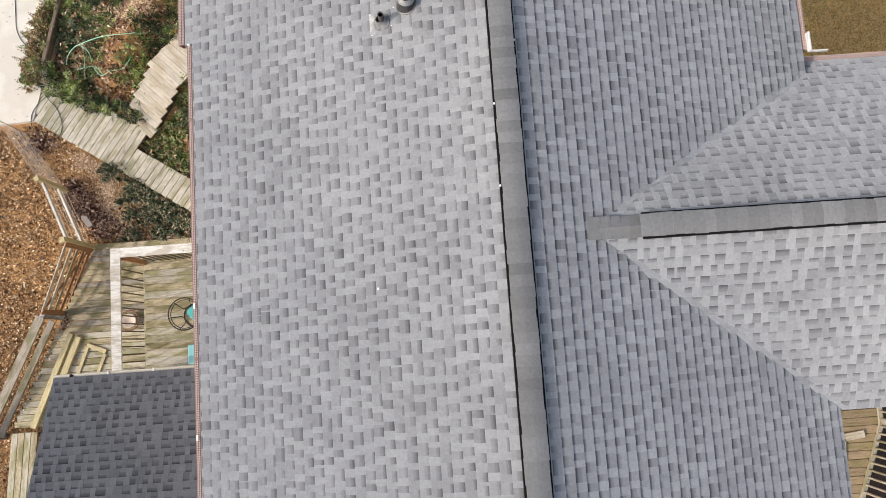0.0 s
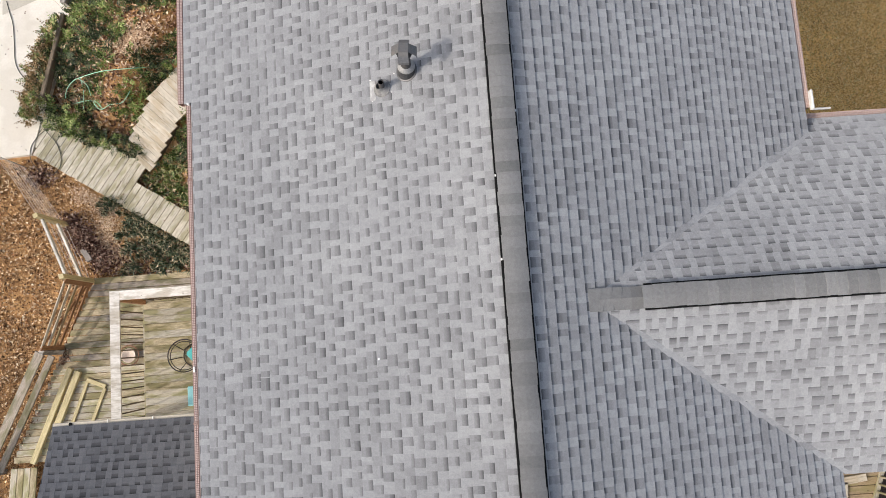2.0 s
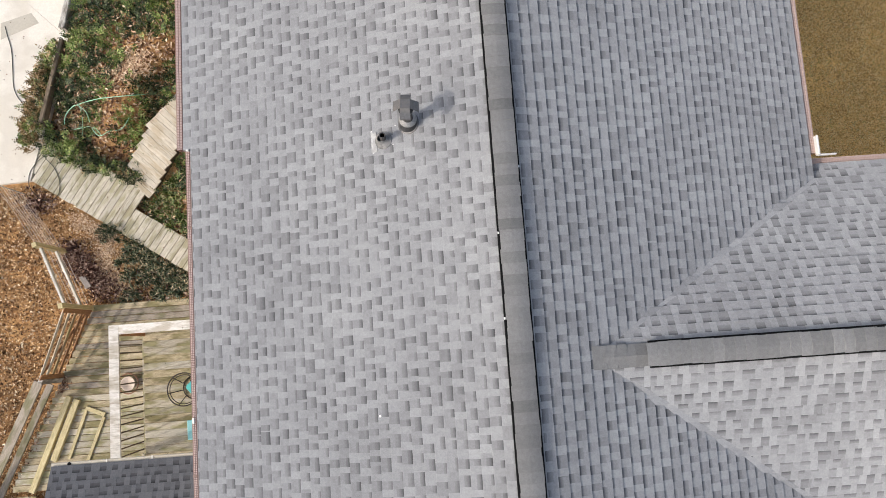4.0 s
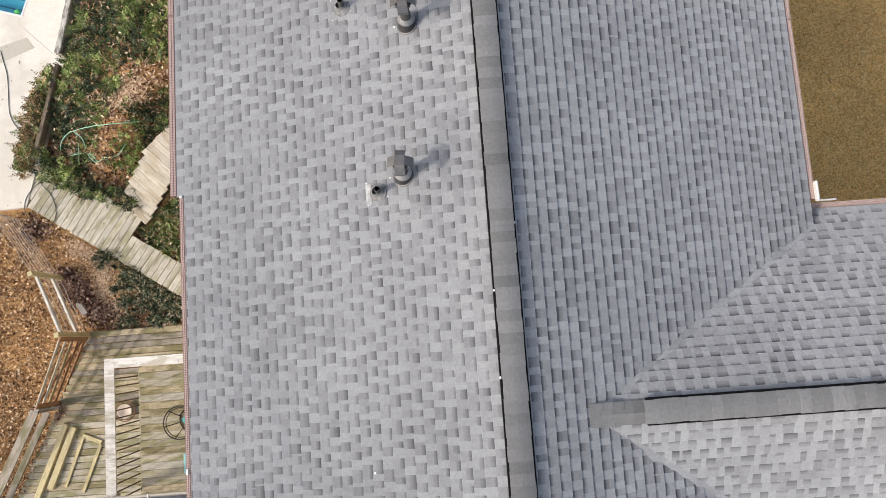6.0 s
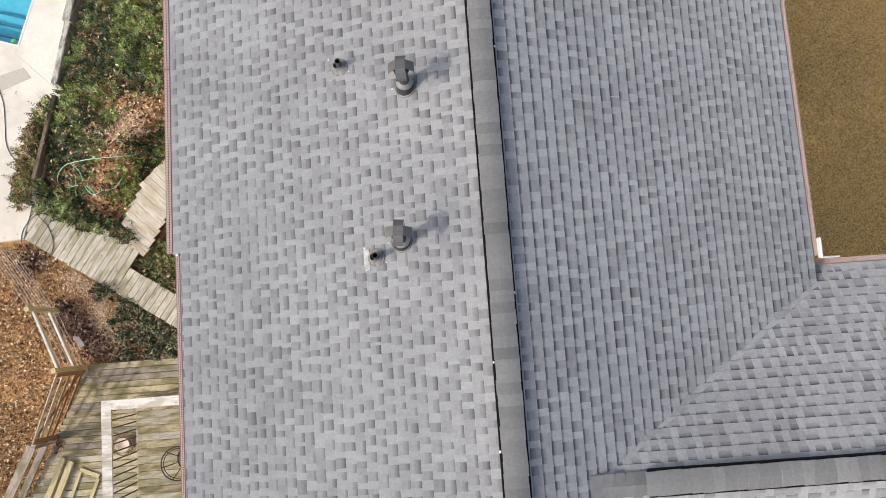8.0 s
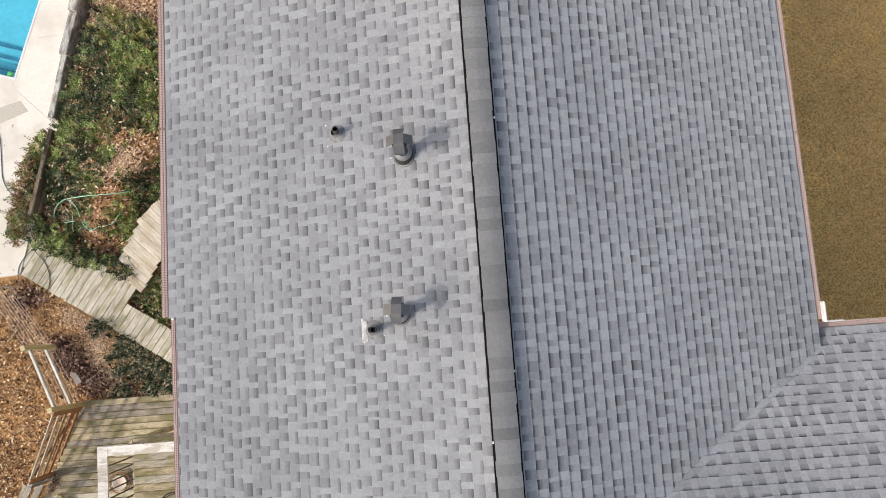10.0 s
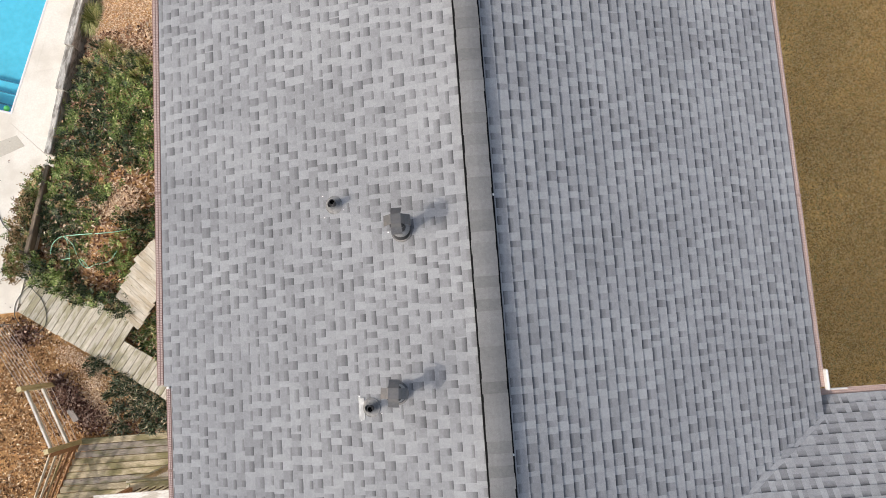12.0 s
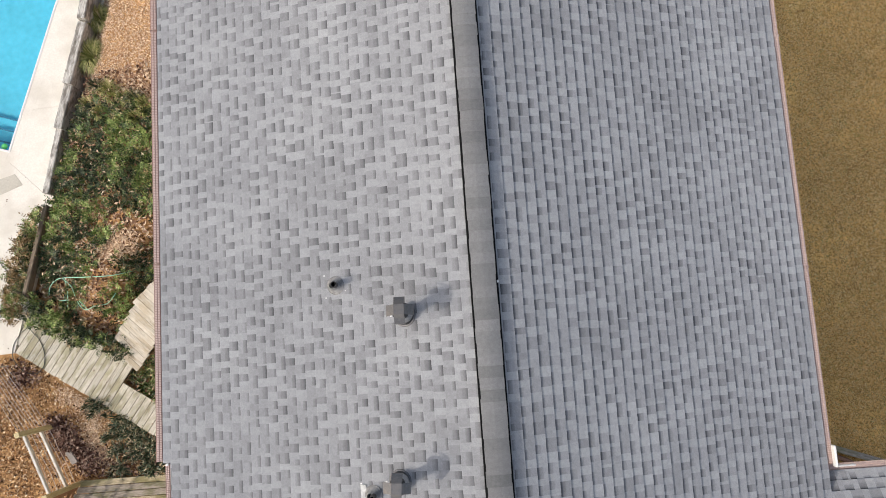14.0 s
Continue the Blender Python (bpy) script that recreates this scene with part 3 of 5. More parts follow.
def lay_shingles():
    shingle_slope(west, M_WEST, NORTH - SOUTH, RUN_W, lambda x, y: 0.6 < y < 9.4,
                  ((lambda x, y: y - EAVE_STEP, lambda x, y: x - EAVE_W - EAVE_SLANT * (y - EAVE_STEP) + 0.004), (lambda x, y: EAVE_STEP - y, lambda x, y: x - EAVE_WS + 0.004)), seed=11)
    shingle_slope(east, M_EAST, NORTH - SOUTH, RUN_E, lambda x, y: 0.4 < y < 9.4,
                  ((out_north, lambda x, y: y - WING_Y), (out_south, lambda x, y: WING_Y - y, lambda x, y: EAVE_ES + 0.004 - x)), seed=12)
    shingle_slope(wing_north, M_WN, WING_END - APEX_X, 2.245 / cn, lambda x, y: x < 6.6, ((in_north, lambda x, y: EAVE_E - x), (lambda x, y: x - EAVE_E,)), seed=13)
    valley_flaps(2.26, PITCH_S, VALLEY_S, -1, 31)
    valley_flaps(2.03, PITCH_N, VALLEY_N, 1, 32)
    shingle_slope(wing_south, M_WS, WING_END - APEX_X, 2.265 / cs, lambda x, y: x < 6.6, ((in_south,),), seed=14)


def valley_flaps(run_to, pitch, widen, side, seed):
    """The ends of the wing's courses, folded over the valley onto the main slope. side: +1 north, -1 south."""
    rng = random.Random(seed)
    dy = EXPO * math.cos(math.atan(pitch))
    y = run_to
    while y > 0.35:
        up_y = y - dy
        over = rng.uniform(0.03, 0.12)
        low, high = APEX_X + y / widen, APEX_X + up_y / widen
        at = lambda x, d, lift: (x, WING_Y + side * d, max(main_z(x), WING_Z - pitch * d) + lift)
        pts = [at(low + 0.07, y, 0.0135), at(low - over, y, 0.0135), at(high - over * 0.5, up_y, 0.012), at(high + 0.05, up_y, 0.010)]
        bm = bmesh.new()
        a, b = [bm.verts.new(q) for q in pts], [bm.verts.new((q[0], q[1], q[2] - 0.006)) for q in pts]
        bm.faces.new(a)
        for i in range(4):
            bm.faces.new((a[i], b[i], b[(i + 1) % 4], a[(i + 1) % 4]))
        bmesh.ops.recalc_face_normals(bm, faces=bm.faces)
        part("valley_shingle", bm, "shingle_grey", house)
        y -= dy


def ridge_run(start, end, pitch, vent_from, rng):
    """Ridge caps from start to end, on a black ridge vent from vent_from (metres along) on."""
    start, end = Vector(start), Vector(end)
    d = (end - start).normalized()
    side = Vector((d.y, -d.x, 0))
    length = (end - start).length
    soft = pitch * 0.45
    if vent_from < length:
        hw = 0.146
        prof = [(-hw, -hw * pitch + 0.002), (-hw, -hw * soft + 0.012), (0, 0.028), (hw, -hw * soft + 0.012), (hw, -hw * pitch + 0.002), (0, 0.0)]
        part("ridge_vent", sweep_bm(prof, start + d * (vent_from + (0.06 if vent_from else 0.0)), end, side), "vent_black", house, "black plastic ridge vent")
    at = 0.0
    while at < length - 0.05:
        high = 0.030 if at >= vent_from - 0.02 else 0.012
        hw = 0.127 + rng.uniform(-0.003, 0.003)
        wob = rng.uniform(-0.004, 0.004)
        L, e = 0.15, 0.118 + rng.uniform(-0.004, 0.004)
        bm = bmesh.new()
        rows = []
        for a, lift in ((0.0, 0.0095), (L, 0.0)):
            row = []
            for k in range(7):
                f = -1 + k / 3
                drop = soft * hw * (abs(f) ** 1.8) if high > 0.02 else pitch * 1.2 * hw * abs(f) * min(1.0, 0.12 + at / 0.45)
                row.append((f * hw + wob, high - drop + lift, a))
            rows.append(row)
        va = [bm.verts.new(start + d * (at + a) + side * x + Vector((0, 0, z))) for x, z, a in rows[0]]
        vb = [bm.verts.new(start + d * (at + a) + side * x + Vector((0, 0, z))) for x, z, a in rows[1]]
        vc = [bm.verts.new(v.co - Vector((0, 0, 0.006))) for v in va]
        vd = [bm.verts.new(v.co - Vector((0, 0, 0.006))) for v in vb]
        for i in range(6):
            bm.faces.new((va[i], va[i + 1], vb[i + 1], vb[i]))
            bm.faces.new((va[i + 1], va[i], vc[i], vc[i + 1]))
        bm.faces.new((va[0], vb[0], vd[0], vc[0]))
        bm.faces.new((vb[-1], va[-1], vc[-1], vd[-1]))
        bmesh.ops.recalc_face_normals(bm, faces=bm.faces)
        part("ridge_cap", bm, "shingle_cap", house, smooth=False)
        at += e


# ---- house: walls, fascia and gutters ----
def wall_box(name, x0, x1, y0, y1, z0, z1, material, parent, label=""):
    return part(name, box_bm(x1 - x0, y1 - y0, z1 - z0, 0, ((x0 + x1) / 2, (y0 + y1) / 2, (z0 + z1) / 2)), material, parent, label)


def siding_wall(x0, x1, y0, y1, z0, z1):
    """A wall of lapped boards in one mesh, standing out from its core."""
    bm = box_bm(x1 - x0, y1 - y0, z1 - z0, 0, ((x0 + x1) / 2, (y0 + y1) / 2, (z0 + z1) / 2))
    z = z0 + 0.2
    while z < z1 - 0.05:
        box_bm(x1 - x0 + 0.02, y1 - y0 + 0.02, 0.012, 0, ((x0 + x1) / 2, (y0 + y1) / 2, z), bm)
        z += 0.15
    part("wall", bm, "siding", house, "tan lapped siding")


siding_wall(-2.62, -2.44, SOUTH + 0.3, NORTH - 0.3, -0.6, 6.72)
siding_wall(4.34, 4.52, SOUTH + 0.3, NORTH - 0.3, 0.8, 6.72)
siding_wall(-2.44, 4.34, SOUTH + 0.3, SOUTH + 0.48, -0.6, 6.72)
siding_wall(-2.44, 4.34, NORTH - 0.48, NORTH - 0.3, -0.6, 6.72)


def gable_end(y0, y1):
    """The triangle of wall under the roof's end."""
    bm = bmesh.new()
    tri = ((-2.62, 6.70), (4.52, 6.70), (RIDGE_X, RIDGE_Z - 0.14))
    a, b = [bm.verts.new((x, y0, z)) for x, z in tri], [bm.verts.new((x, y1, z)) for x, z in tri]
    bm.faces.new(a)
    bm.faces.new(b[::-1])
    for i in range(3):
        bm.faces.new((a[i], b[i], b[(i + 1) % 3], a[(i + 1) % 3]))
    bmesh.ops.recalc_face_normals(bm, faces=bm.faces)
    part("gable_wall", bm, "siding", house, "tan gable wall")


gable_end(SOUTH + 0.302, SOUTH + 0.478)
gable_end(NORTH - 0.478, NORTH - 0.302)


def gutter(name, p0, p1, out, metal, guard, width=0.10, ribs=0.021):
    """An open trough along an eave with a slotted guard over it. out: the way from the house."""
    p0, p1, o = Vector(p0), Vector(p1), Vector(out)
    d = (p1 - p0).normalized()
    w = width
    prof = [(0, 0), (0, -0.10), (w * 0.7, -0.10), (w * 0.82, -0.05), (w, -0.02), (w, 0.004), (w - 0.012, 0.004), (w - 0.012, -0.018),
            (w * 0.75, -0.05), (w * 0.62, -0.094), (0.006, -0.094), (0.006, 0)]
    g = part(name, sweep_bm(prof, p0, p1, o), metal, house)
    part("gutter_guard", sweep_bm([(0.004, -0.002), (w - 0.008, 0.003), (w - 0.008, 0.007), (0.004, 0.002)], p0, p1, o), guard, g)
    verts, faces = [], []
    n = int((p1 - p0).length / ribs)
    for i in range(n):
        q = p0 + d * (i + 0.5) * ribs
        for a, b, h in ((0.012, w * 0.42, 0.011), (w * 0.54, w - 0.014, 0.012)):
            k = len(verts)
            for t in (-0.0065, 0.0065):
                for off in (a, b):
                    for z in (0.0, h):
                        verts.append(q + d * t + o * off + Vector((0, 0, z)))
            faces += [(k + 1, k + 3, k + 7, k + 5), (k, k + 1, k + 5, k + 4), (k + 2, k + 6, k + 7, k + 3), (k, k + 2, k + 3, k + 1), (k + 4, k + 5, k + 7, k + 6)]
    tagged(raw("guard_ribs", verts, faces, "guard_rib" if guard == "guard_rose" else "guard_pale_rib", g), "pressed ribs of the gutter guard", kind="stuff")
    # joints between lengths of gutter
    at = 2.4
    while at < (p1 - p0).length:
        q = p0 + d * at
        part("gutter_joint", sweep_bm([(-0.004, -0.104), (w + 0.004, -0.104), (w + 0.004, 0.012), (-0.004, 0.012)], q, q + d * 0.028, o), metal, g)
        at += 3.05
    return g


for x0, y0, y1, z in ((EAVE_WS, SOUTH, EAVE_STEP - 0.002, EAVE_WSZ), (EAVE_ES, SOUTH, WING_S, EAVE_ESZ)):
    sgn = -1 if x0 < 0 else 1
    wall_box("fascia", x0 - 0.012 if sgn < 0 else x0 - 0.028, x0 + 0.028 if sgn < 0 else x0 + 0.012, y0, y1, z - 0.21, z - 0.012, "gutter_tan", house)
part("fascia", sweep_bm([(-0.028, -0.21), (0.012, -0.21), (0.012, -0.012), (-0.028, -0.012)], (EAVE_E, WING_N, EAVE_EZ), (EAVE_E, NORTH, EAVE_EZ), (1, 0, 0)), "gutter_tan", house)
part("fascia", sweep_bm([(-0.028, -0.21), (0.012, -0.21), (0.012, -0.012), (-0.028, -0.012)], (EAVE_W, EAVE_STEP, EAVE_WZ), (EAVE_WN, NORTH, EAVE_WNZ), (-1, 0, 0)), "gutter_tan", house)
wall_box("soffit", EAVE_WN + 0.03, -2.44, SOUTH, NORTH, EAVE_WZ - 0.22, EAVE_WZ - 0.20, "paint_white", house)
wall_box("soffit", 4.52, EAVE_ES - 0.03, SOUTH, WING_S - 0.02, EAVE_EZ - 0.22, EAVE_EZ - 0.20, "paint_white", house)
wall_box("soffit", 4.52, EAVE_E - 0.03, WING_N + 0.02, NORTH, EAVE_EZ - 0.22, EAVE_EZ - 0.20, "paint_white", house)
wall_box("fascia", EAVE_E, WING_END, WING_N - 0.03, WING_N + 0.008, wing_z(WING_N) - 0.2, wing_z(WING_N) - 0.012, "gutter_tan", house)
wall_box("fascia", EAVE_E, WING_END, WING_S - 0.008, WING_S + 0.03, wing_z(WING_S) - 0.2, wing_z(WING_S) - 0.012, "gutter_tan", house)

gutter("gutter", (EAVE_WS - 0.012, SOUTH, EAVE_WSZ - 0.02), (EAVE_WS - 0.012, 4.0, EAVE_WSZ - 0.02), (-1, 0, 0), "gutter_brown", "guard_rose", 0.06)
gutter("gutter", (EAVE_W - 0.012, 4.04, EAVE_WZ - 0.015), (EAVE_WN - 0.012, NORTH, EAVE_WNZ - 0.015), (-1, 0, 0), "gutter_brown", "guard_rose", 0.085)
gutter("gutter", (EAVE_E + 0.012, WING_N + 0.12, EAVE_EZ - 0.015), (EAVE_E + 0.012, NORTH, EAVE_EZ - 0.015), (1, 0, 0), "gutter_tan", "guard_pale", 0.072)
gutter("gutter", (EAVE_E + 0.012, WING_N + 0.01, wing_z(WING_N) - 0.015), (WING_END, WING_N + 0.01, wing_z(WING_N) - 0.015), (0, 1, 0), "gutter_tan", "guard_pale", 0.072)
# bright metal end cap where the two west gutters meet, and two hanger straps
part("gutter_end_cap", box_bm(0.035, 0.026, 0.06, 0.004, (EAVE_WS - 0.035, 4.01, EAVE_WSZ - 0.0)), "paint_white", house, "white gutter end cap")
for y in (0.62, -0.98):
    part("gutter_strap", box_bm(0.024, 0.07, 0.010, 0.003, (EAVE_WS - 0.05, y, EAVE_WSZ - 0.002)), "paint_white", house, "white gutter strap")
# upright splash guard in the inside corner of the east gutters
bm = box_bm(0.03, 0.26, 0.085, 0.01, (EAVE_E + 0.088, WING_N + 0.21, EAVE_EZ + 0.03))
bm = box_bm(0.24, 0.022, 0.05, 0.008, (EAVE_E + 0.215, WING_N + 0.088, EAVE_EZ + 0.01), bm)
part("splash_guard", bm, "paint_white", house, "white bent metal splash guard")

ridge_rng = random.Random(5)
ridge_run((RIDGE_X, SOUTH, RIDGE_Z), (RIDGE_X, NORTH, RIDGE_Z), PITCH, 0.0, ridge_rng)
ridge_run((APEX_X - 0.02, WING_Y, WING_Z + 0.004), (WING_END, WING_Y, WING_Z), PITCH_S * 0.8, 0.56, ridge_rng)


for x, y in ((0.985, 3.17), (0.715, 2.47), (0.71, 1.57), (0.74, 5.96), (0.99, 5.85), (0.735, 6.36)):
    part("sealant_dab", box_bm(0.02, 0.026, 0.008, 0.003, (x, y, RIDGE_Z - 0.012)), "sealant_white", house, "white sealant dab")
part("sealant_dab", box_bm(0.022, 0.026, 0.006, 0.002, (-0.69, 0.61, main_z(-0.69) + 0.014)), "sealant_white", house, "white sealant dab")


# ---- roof vents ----
def flue_vent(x, y, lean, turn, label):
    """A sheet-metal flue with a storm collar and a folded cross-shaped cap."""
    z = roof_z(x, y)
    t = thing("flue_vent", (x, y, z), label, "roof vent", "flue vents on the roof")
    tilt = Matrix.Translation((x, y, z)) @ pose(0, 0, 0, 0, -math.degrees(math.atan(PITCH)), 0)
    here = Matrix.Translation((x, y, z)) @ Vector((0, 0, 1)).rotation_difference(Vector((*lean, 0.56))).to_matrix().to_4x4()
    part("flashing", lathe_bm([(0.0, 0.020), (0.122, 0.020), (0.128, 0.014), (0.128, -0.004)], 28), "galvanised", t, "", tilt, True)
    part("flashing_cone", lathe_bm([(0.116, -0.04), (0.108, 0.03), (0.078, 0.11), (0.078, 0.12)], 28), "pipe_dark", t, "", here, True)
    part("storm_collar", lathe_bm([(0.060, 0.180), (0.098, 0.140), (0.100, 0.130), (0.096, 0.135), (0.058, 0.170)], 28), "collar_metal", t, "bright storm collar", here, True)
    part("pipe", lathe_bm([(0.056, -0.02), (0.056, 0.44), (0.0, 0.44)], 24), "flue_pipe", t, "", here, True)
    m = here @ pose(0, 0, 0, 0, 0, turn)
    part("cap_core", lathe_bm([(0.057, 0.40), (0.088, 0.43), (0.094, 0.475), (0.05, 0.53), (0.0, 0.53)], 8), "pipe_dark", t, "", m)
    bm = bmesh.new()
    h, a, out, fall = 0.57, 0.052, 0.136, 0.085
    top = [bm.verts.new((sx * a, sy * a, h)) for sx, sy in ((-1, -1), (1, -1), (1, 1), (-1, 1))]
    bm.faces.new(top)
    for i, (dx, dy) in enumerate(((0, -1), (1, 0), (0, 1), (-1, 0))):
        p, q = top[i].co, top[(i + 1) % 4].co
        e = Vector((dx, dy, 0)) * (out - a)
        side_w = (p - q).normalized()
        u0, u1 = bm.verts.new(p + e + side_w * 0.004 - Vector((0, 0, fall))), bm.verts.new(q + e - side_w * 0.004 - Vector((0, 0, fall)))
        w0, w1 = bm.verts.new(u0.co + Vector((dx, dy, 0)) * 0.004 - Vector((0, 0, 0.034))), bm.verts.new(u1.co + Vector((dx, dy, 0)) * 0.004 - Vector((0, 0, 0.034)))
        bm.faces.new((top[i], u0, u1, top[(i + 1) % 4]))
        bm.faces.new((u0, w0, w1, u1))
    bmesh.ops.recalc_face_normals(bm, faces=bm.faces)
    bmesh.ops.solidify(bm, geom=bm.faces, thickness=0.004)
    part("cap", bm, "galvanised", t, "folded cross-shaped sheet metal cap", m)
    # dabs of sealant uphill of the flashing
    for dx, dy in ((-0.155, 0.0),):
        part("sealant_dab", box_bm(0.02, 0.016, 0.005, 0.002, (x + dx, y + dy, roof_z(x + dx, y) + 0.018)), "sealant_white", t, "white sealant dab")
    return t


def pipe_vent(x, y, plate, label):
    z = roof_z(x, y)
    t = thing("plumbing_vent", (x, y, z), label, "vent pipe", "plumbing vents on the roof")
    tilt = Matrix.Translation((x, y, z)) @ pose(0, 0, 0, 0, -math.degrees(math.atan(PITCH)), 0)
    part("boot", lathe_bm([(0.098, 0.010), (0.095, 0.020), (0.080, 0.028), (0.052, 0.085), (0.040, 0.092), (0.036, 0.10)], 26), "rubber_boot", t, "", tilt, True)
    part("boot_ring", lathe_bm([(0.106, 0.008), (0.106, 0.018), (0.092, 0.020), (0.092, 0.014)], 26), "rubber_boot", t, "", tilt, True)
    part("pipe", lathe_bm([(0.034, -0.02), (0.034, 0.21), (0.026, 0.21), (0.026, 0.12)], 20), "flue_pipe", t, "dark open pipe", Matrix.Translation((x, y, z)), True)
    # black lining: the dark of the hollow is put into its colour
    part("pipe_throat", lathe_bm([(0.0259, 0.19), (0.0259, 0.10), (0.0, 0.10)], 20), "vent_black", t, "black lining painted for the pipe's dark hollow", Matrix.Translation((x, y, z)))
    if plate:
        part("flashing_plate", box_bm(0.07, 0.235, 0.003, 0.001, (-0.115, -0.01, 0.0172)), "flashing_pale", t, "pale exposed flashing edge", tilt)
    for dx, dy, w in ((-0.14, 0.12, 0.018), (-0.13, -0.13, 0.016), (0.12, -0.07, 0.014)):
        part("sealant_dab", box_bm(w, w * 0.7, 0.004, 0.002, (dx, dy, 0.016)), "sealant_white", t, "white sealant dab", tilt)
    return t


flue_vent(0.026, 5.582, (-0.03, 0.045), -1, "grey sheet metal flue vent with cross-shaped cap on shingles")
flue_vent(-0.138, 3.842, (-0.010, 0.04), -5, "grey sheet metal flue vent beside a short black pipe")
pipe_vent(-0.735, 5.975, False, "short black plumbing vent pipe in a grey boot")
pipe_vent(-0.44, 3.70, True, "short black plumbing vent pipe with bright exposed flashing")

# ---- covered porch under the wing roof ----
east_deck = thing("east_deck", (6.0, 0.0, 2.6), "weathered timber deck beside the house", "deck")


def deck_edge(y):
    """The outer edge of the east deck."""
    return 7.76 if y > -2.05 else 7.76 + (y + 2.05) * 0.42


DECK_E = 2.55
y = 0.6
while y > -4.5:
    beam("board", (4.56, y, DECK_E), (deck_edge(y) - 0.02, y, DECK_E), 0.138, 0.034, "wood_brown", east_deck, warp=0.15)
    y -= 0.145
for p in ((4.7, 0.4), (7.4, 0.4), (7.4, -1.0)):
    beam("post", (*p, 0.9), (*p, DECK_E - 0.02), 0.1, 0.1, "wood_weathered", east_deck, up=(1, 0, 0))
for p in ((8.8, WING_Y + 0.6), (8.8, WING_Y - 0.6)):
    beam("roof_post", (*p, 0.9), (*p, wing_z(p[1]) - 0.12), 0.1, 0.1, "wood_weathered", house, up=(1, 0, 0))
east_rail = thing("deck_railing", (7.6, -2.2, DECK_E), "brown deck railing with square pickets and a pale bottom rail", "railing")
for a, b in (((7.76, -0.6), (7.76, -2.05)), ((7.76, -2.05), (6.77, -4.4))):
    beam("bottom_rail", (*a, DECK_E + 0.05), (*b, DECK_E + 0.05), 0.085, 0.04, "wood_weathered", east_rail)
    beam("top_rail", (*a, DECK_E + 0.95), (*b, DECK_E + 0.95), 0.12, 0.04, "wood_weathered", east_rail)
    n = int((Vector(b) - Vector(a)).length / 0.13)
    for i in range(n):
        q = Vector(a).lerp(Vector(b), (i + 0.5) / n)
        beam("picket", (*q, DECK_E + 0.07), (*q, DECK_E + 0.93), 0.035, 0.035, "wood_drab", east_rail, up=(1, 0, 0))
beam("post", (7.8, -2.05, DECK_E - 1.4), (7.8, -2.05, DECK_E + 1.0), 0.09, 0.09, "wood_weathered", east_rail, up=(1, 0, 0))
step_stool = thing("timber_offcut", (7.05, -2.3, DECK_E), "pale timber offcut lying on the deck", "offcut")
beam("plank", (6.85, -2.28, DECK_E + 0.05), (7.42, -2.22, DECK_E + 0.05), 0.13, 0.05, "wood_pale", step_stool)
beam("brace", (7.04, -2.28, DECK_E + 0.05), (6.98, -2.7, DECK_E + 0.05), 0.07, 0.05, "wood_pale", step_stool)
# thin dark sheet over the lawn, standing in for the shade past the pickets
mulch_bed = raw("mulch_bed", [(x, y, LAWN_Z + 0.02 + 0.03 * noise.noise((x * 3, y * 3, 0))) for y in [-7 + 0.25 * k for k in range(24)] for x in [6.9 + 0.25 * k for k in range(20)]],
                [(j * 20 + i, j * 20 + i + 1, (j + 1) * 20 + i + 1, (j + 1) * 20 + i) for j in range(23) for i in range(19)], "shade_brown")
tagged(mulch_bed, "dark brown sheet painted for the shade beside the deck", "mulch", kind="structure")
# things seen past the inside corner of the gutters
edging = thing("garden_timber", (8.4, 2.5, LAWN_Z), "long grey timber lying along the lawn's edge", "timber")
beam("timber", (7.6, 2.64, LAWN_Z + 0.06), (10.6, 1.55, LAWN_Z + 0.06), 0.12, 0.1, "wood_drab", edging)
for i in range(3):
    pipe_thing = thing("drain_pipe", (8.4, 2.3 - 0.12 * i, LAWN_Z), "brown drain pipe lying on the ground", "pipe", "drain pipes by the wing")
    pts = [(7.6 + 0.25 * k, 2.42 - 0.12 * i - 0.08 * k + 0.05 * math.sin(k + i), LAWN_Z + 0.05) for k in range(5)]
    part("tube", tube_bm(pts, 0.045, 8), "rust", pipe_thing, "", Matrix(), True)

# ---- back porch roof ----
porch = thing("porch_roof", (-4.6, -2.0, 4.0), "lean-to porch roof with dark slate-grey shingles", "porch roof")
P_Y, P_Z, P_X0, P_X1, P_PITCH, P_RUN = -0.16, 4.0, -6.33, -2.6, 0.44, 3.6
porch_slope = slab("roof_slope", [(P_X1, P_Y, P_Z - DROP), (P_X0, P_Y, P_Z - DROP), (P_X0, P_Y - P_RUN, P_Z + P_PITCH * P_RUN - DROP), (P_X1, P_Y - P_RUN, P_Z + P_PITCH * P_RUN - DROP)], 0.12, "shingle_slate", porch)
cp, sp = 1 / math.hypot(1, P_PITCH), P_PITCH / math.hypot(1, P_PITCH)
M_PORCH = slope_matrix((P_X1, P_Y, P_Z), (-1, 0, 0), (0, -cp, sp))
drip = part("drip_edge", sweep_bm([(0, -0.10), (0.045, -0.10), (0.055, -0.01), (0.045, 0.0), (0.035, -0.01), (0, -0.012)], (P_X0 - 0.01, P_Y, P_Z), (-3.2, P_Y, P_Z), (0, 1, 0)), "concrete_grey", porch, "pale metal gutter")
# flat black disc on the gutter, painted as the dark inside an outlet
part("outlet_hole", lathe_bm([(0.0, 0.0), (0.028, 0.0), (0.03, -0.01)], 14, None, (P_X0 + 0.28, P_Y + 0.022, P_Z + 0.004)), "vent_black", porch, "black disc painted for the dark of the gutter outlet")
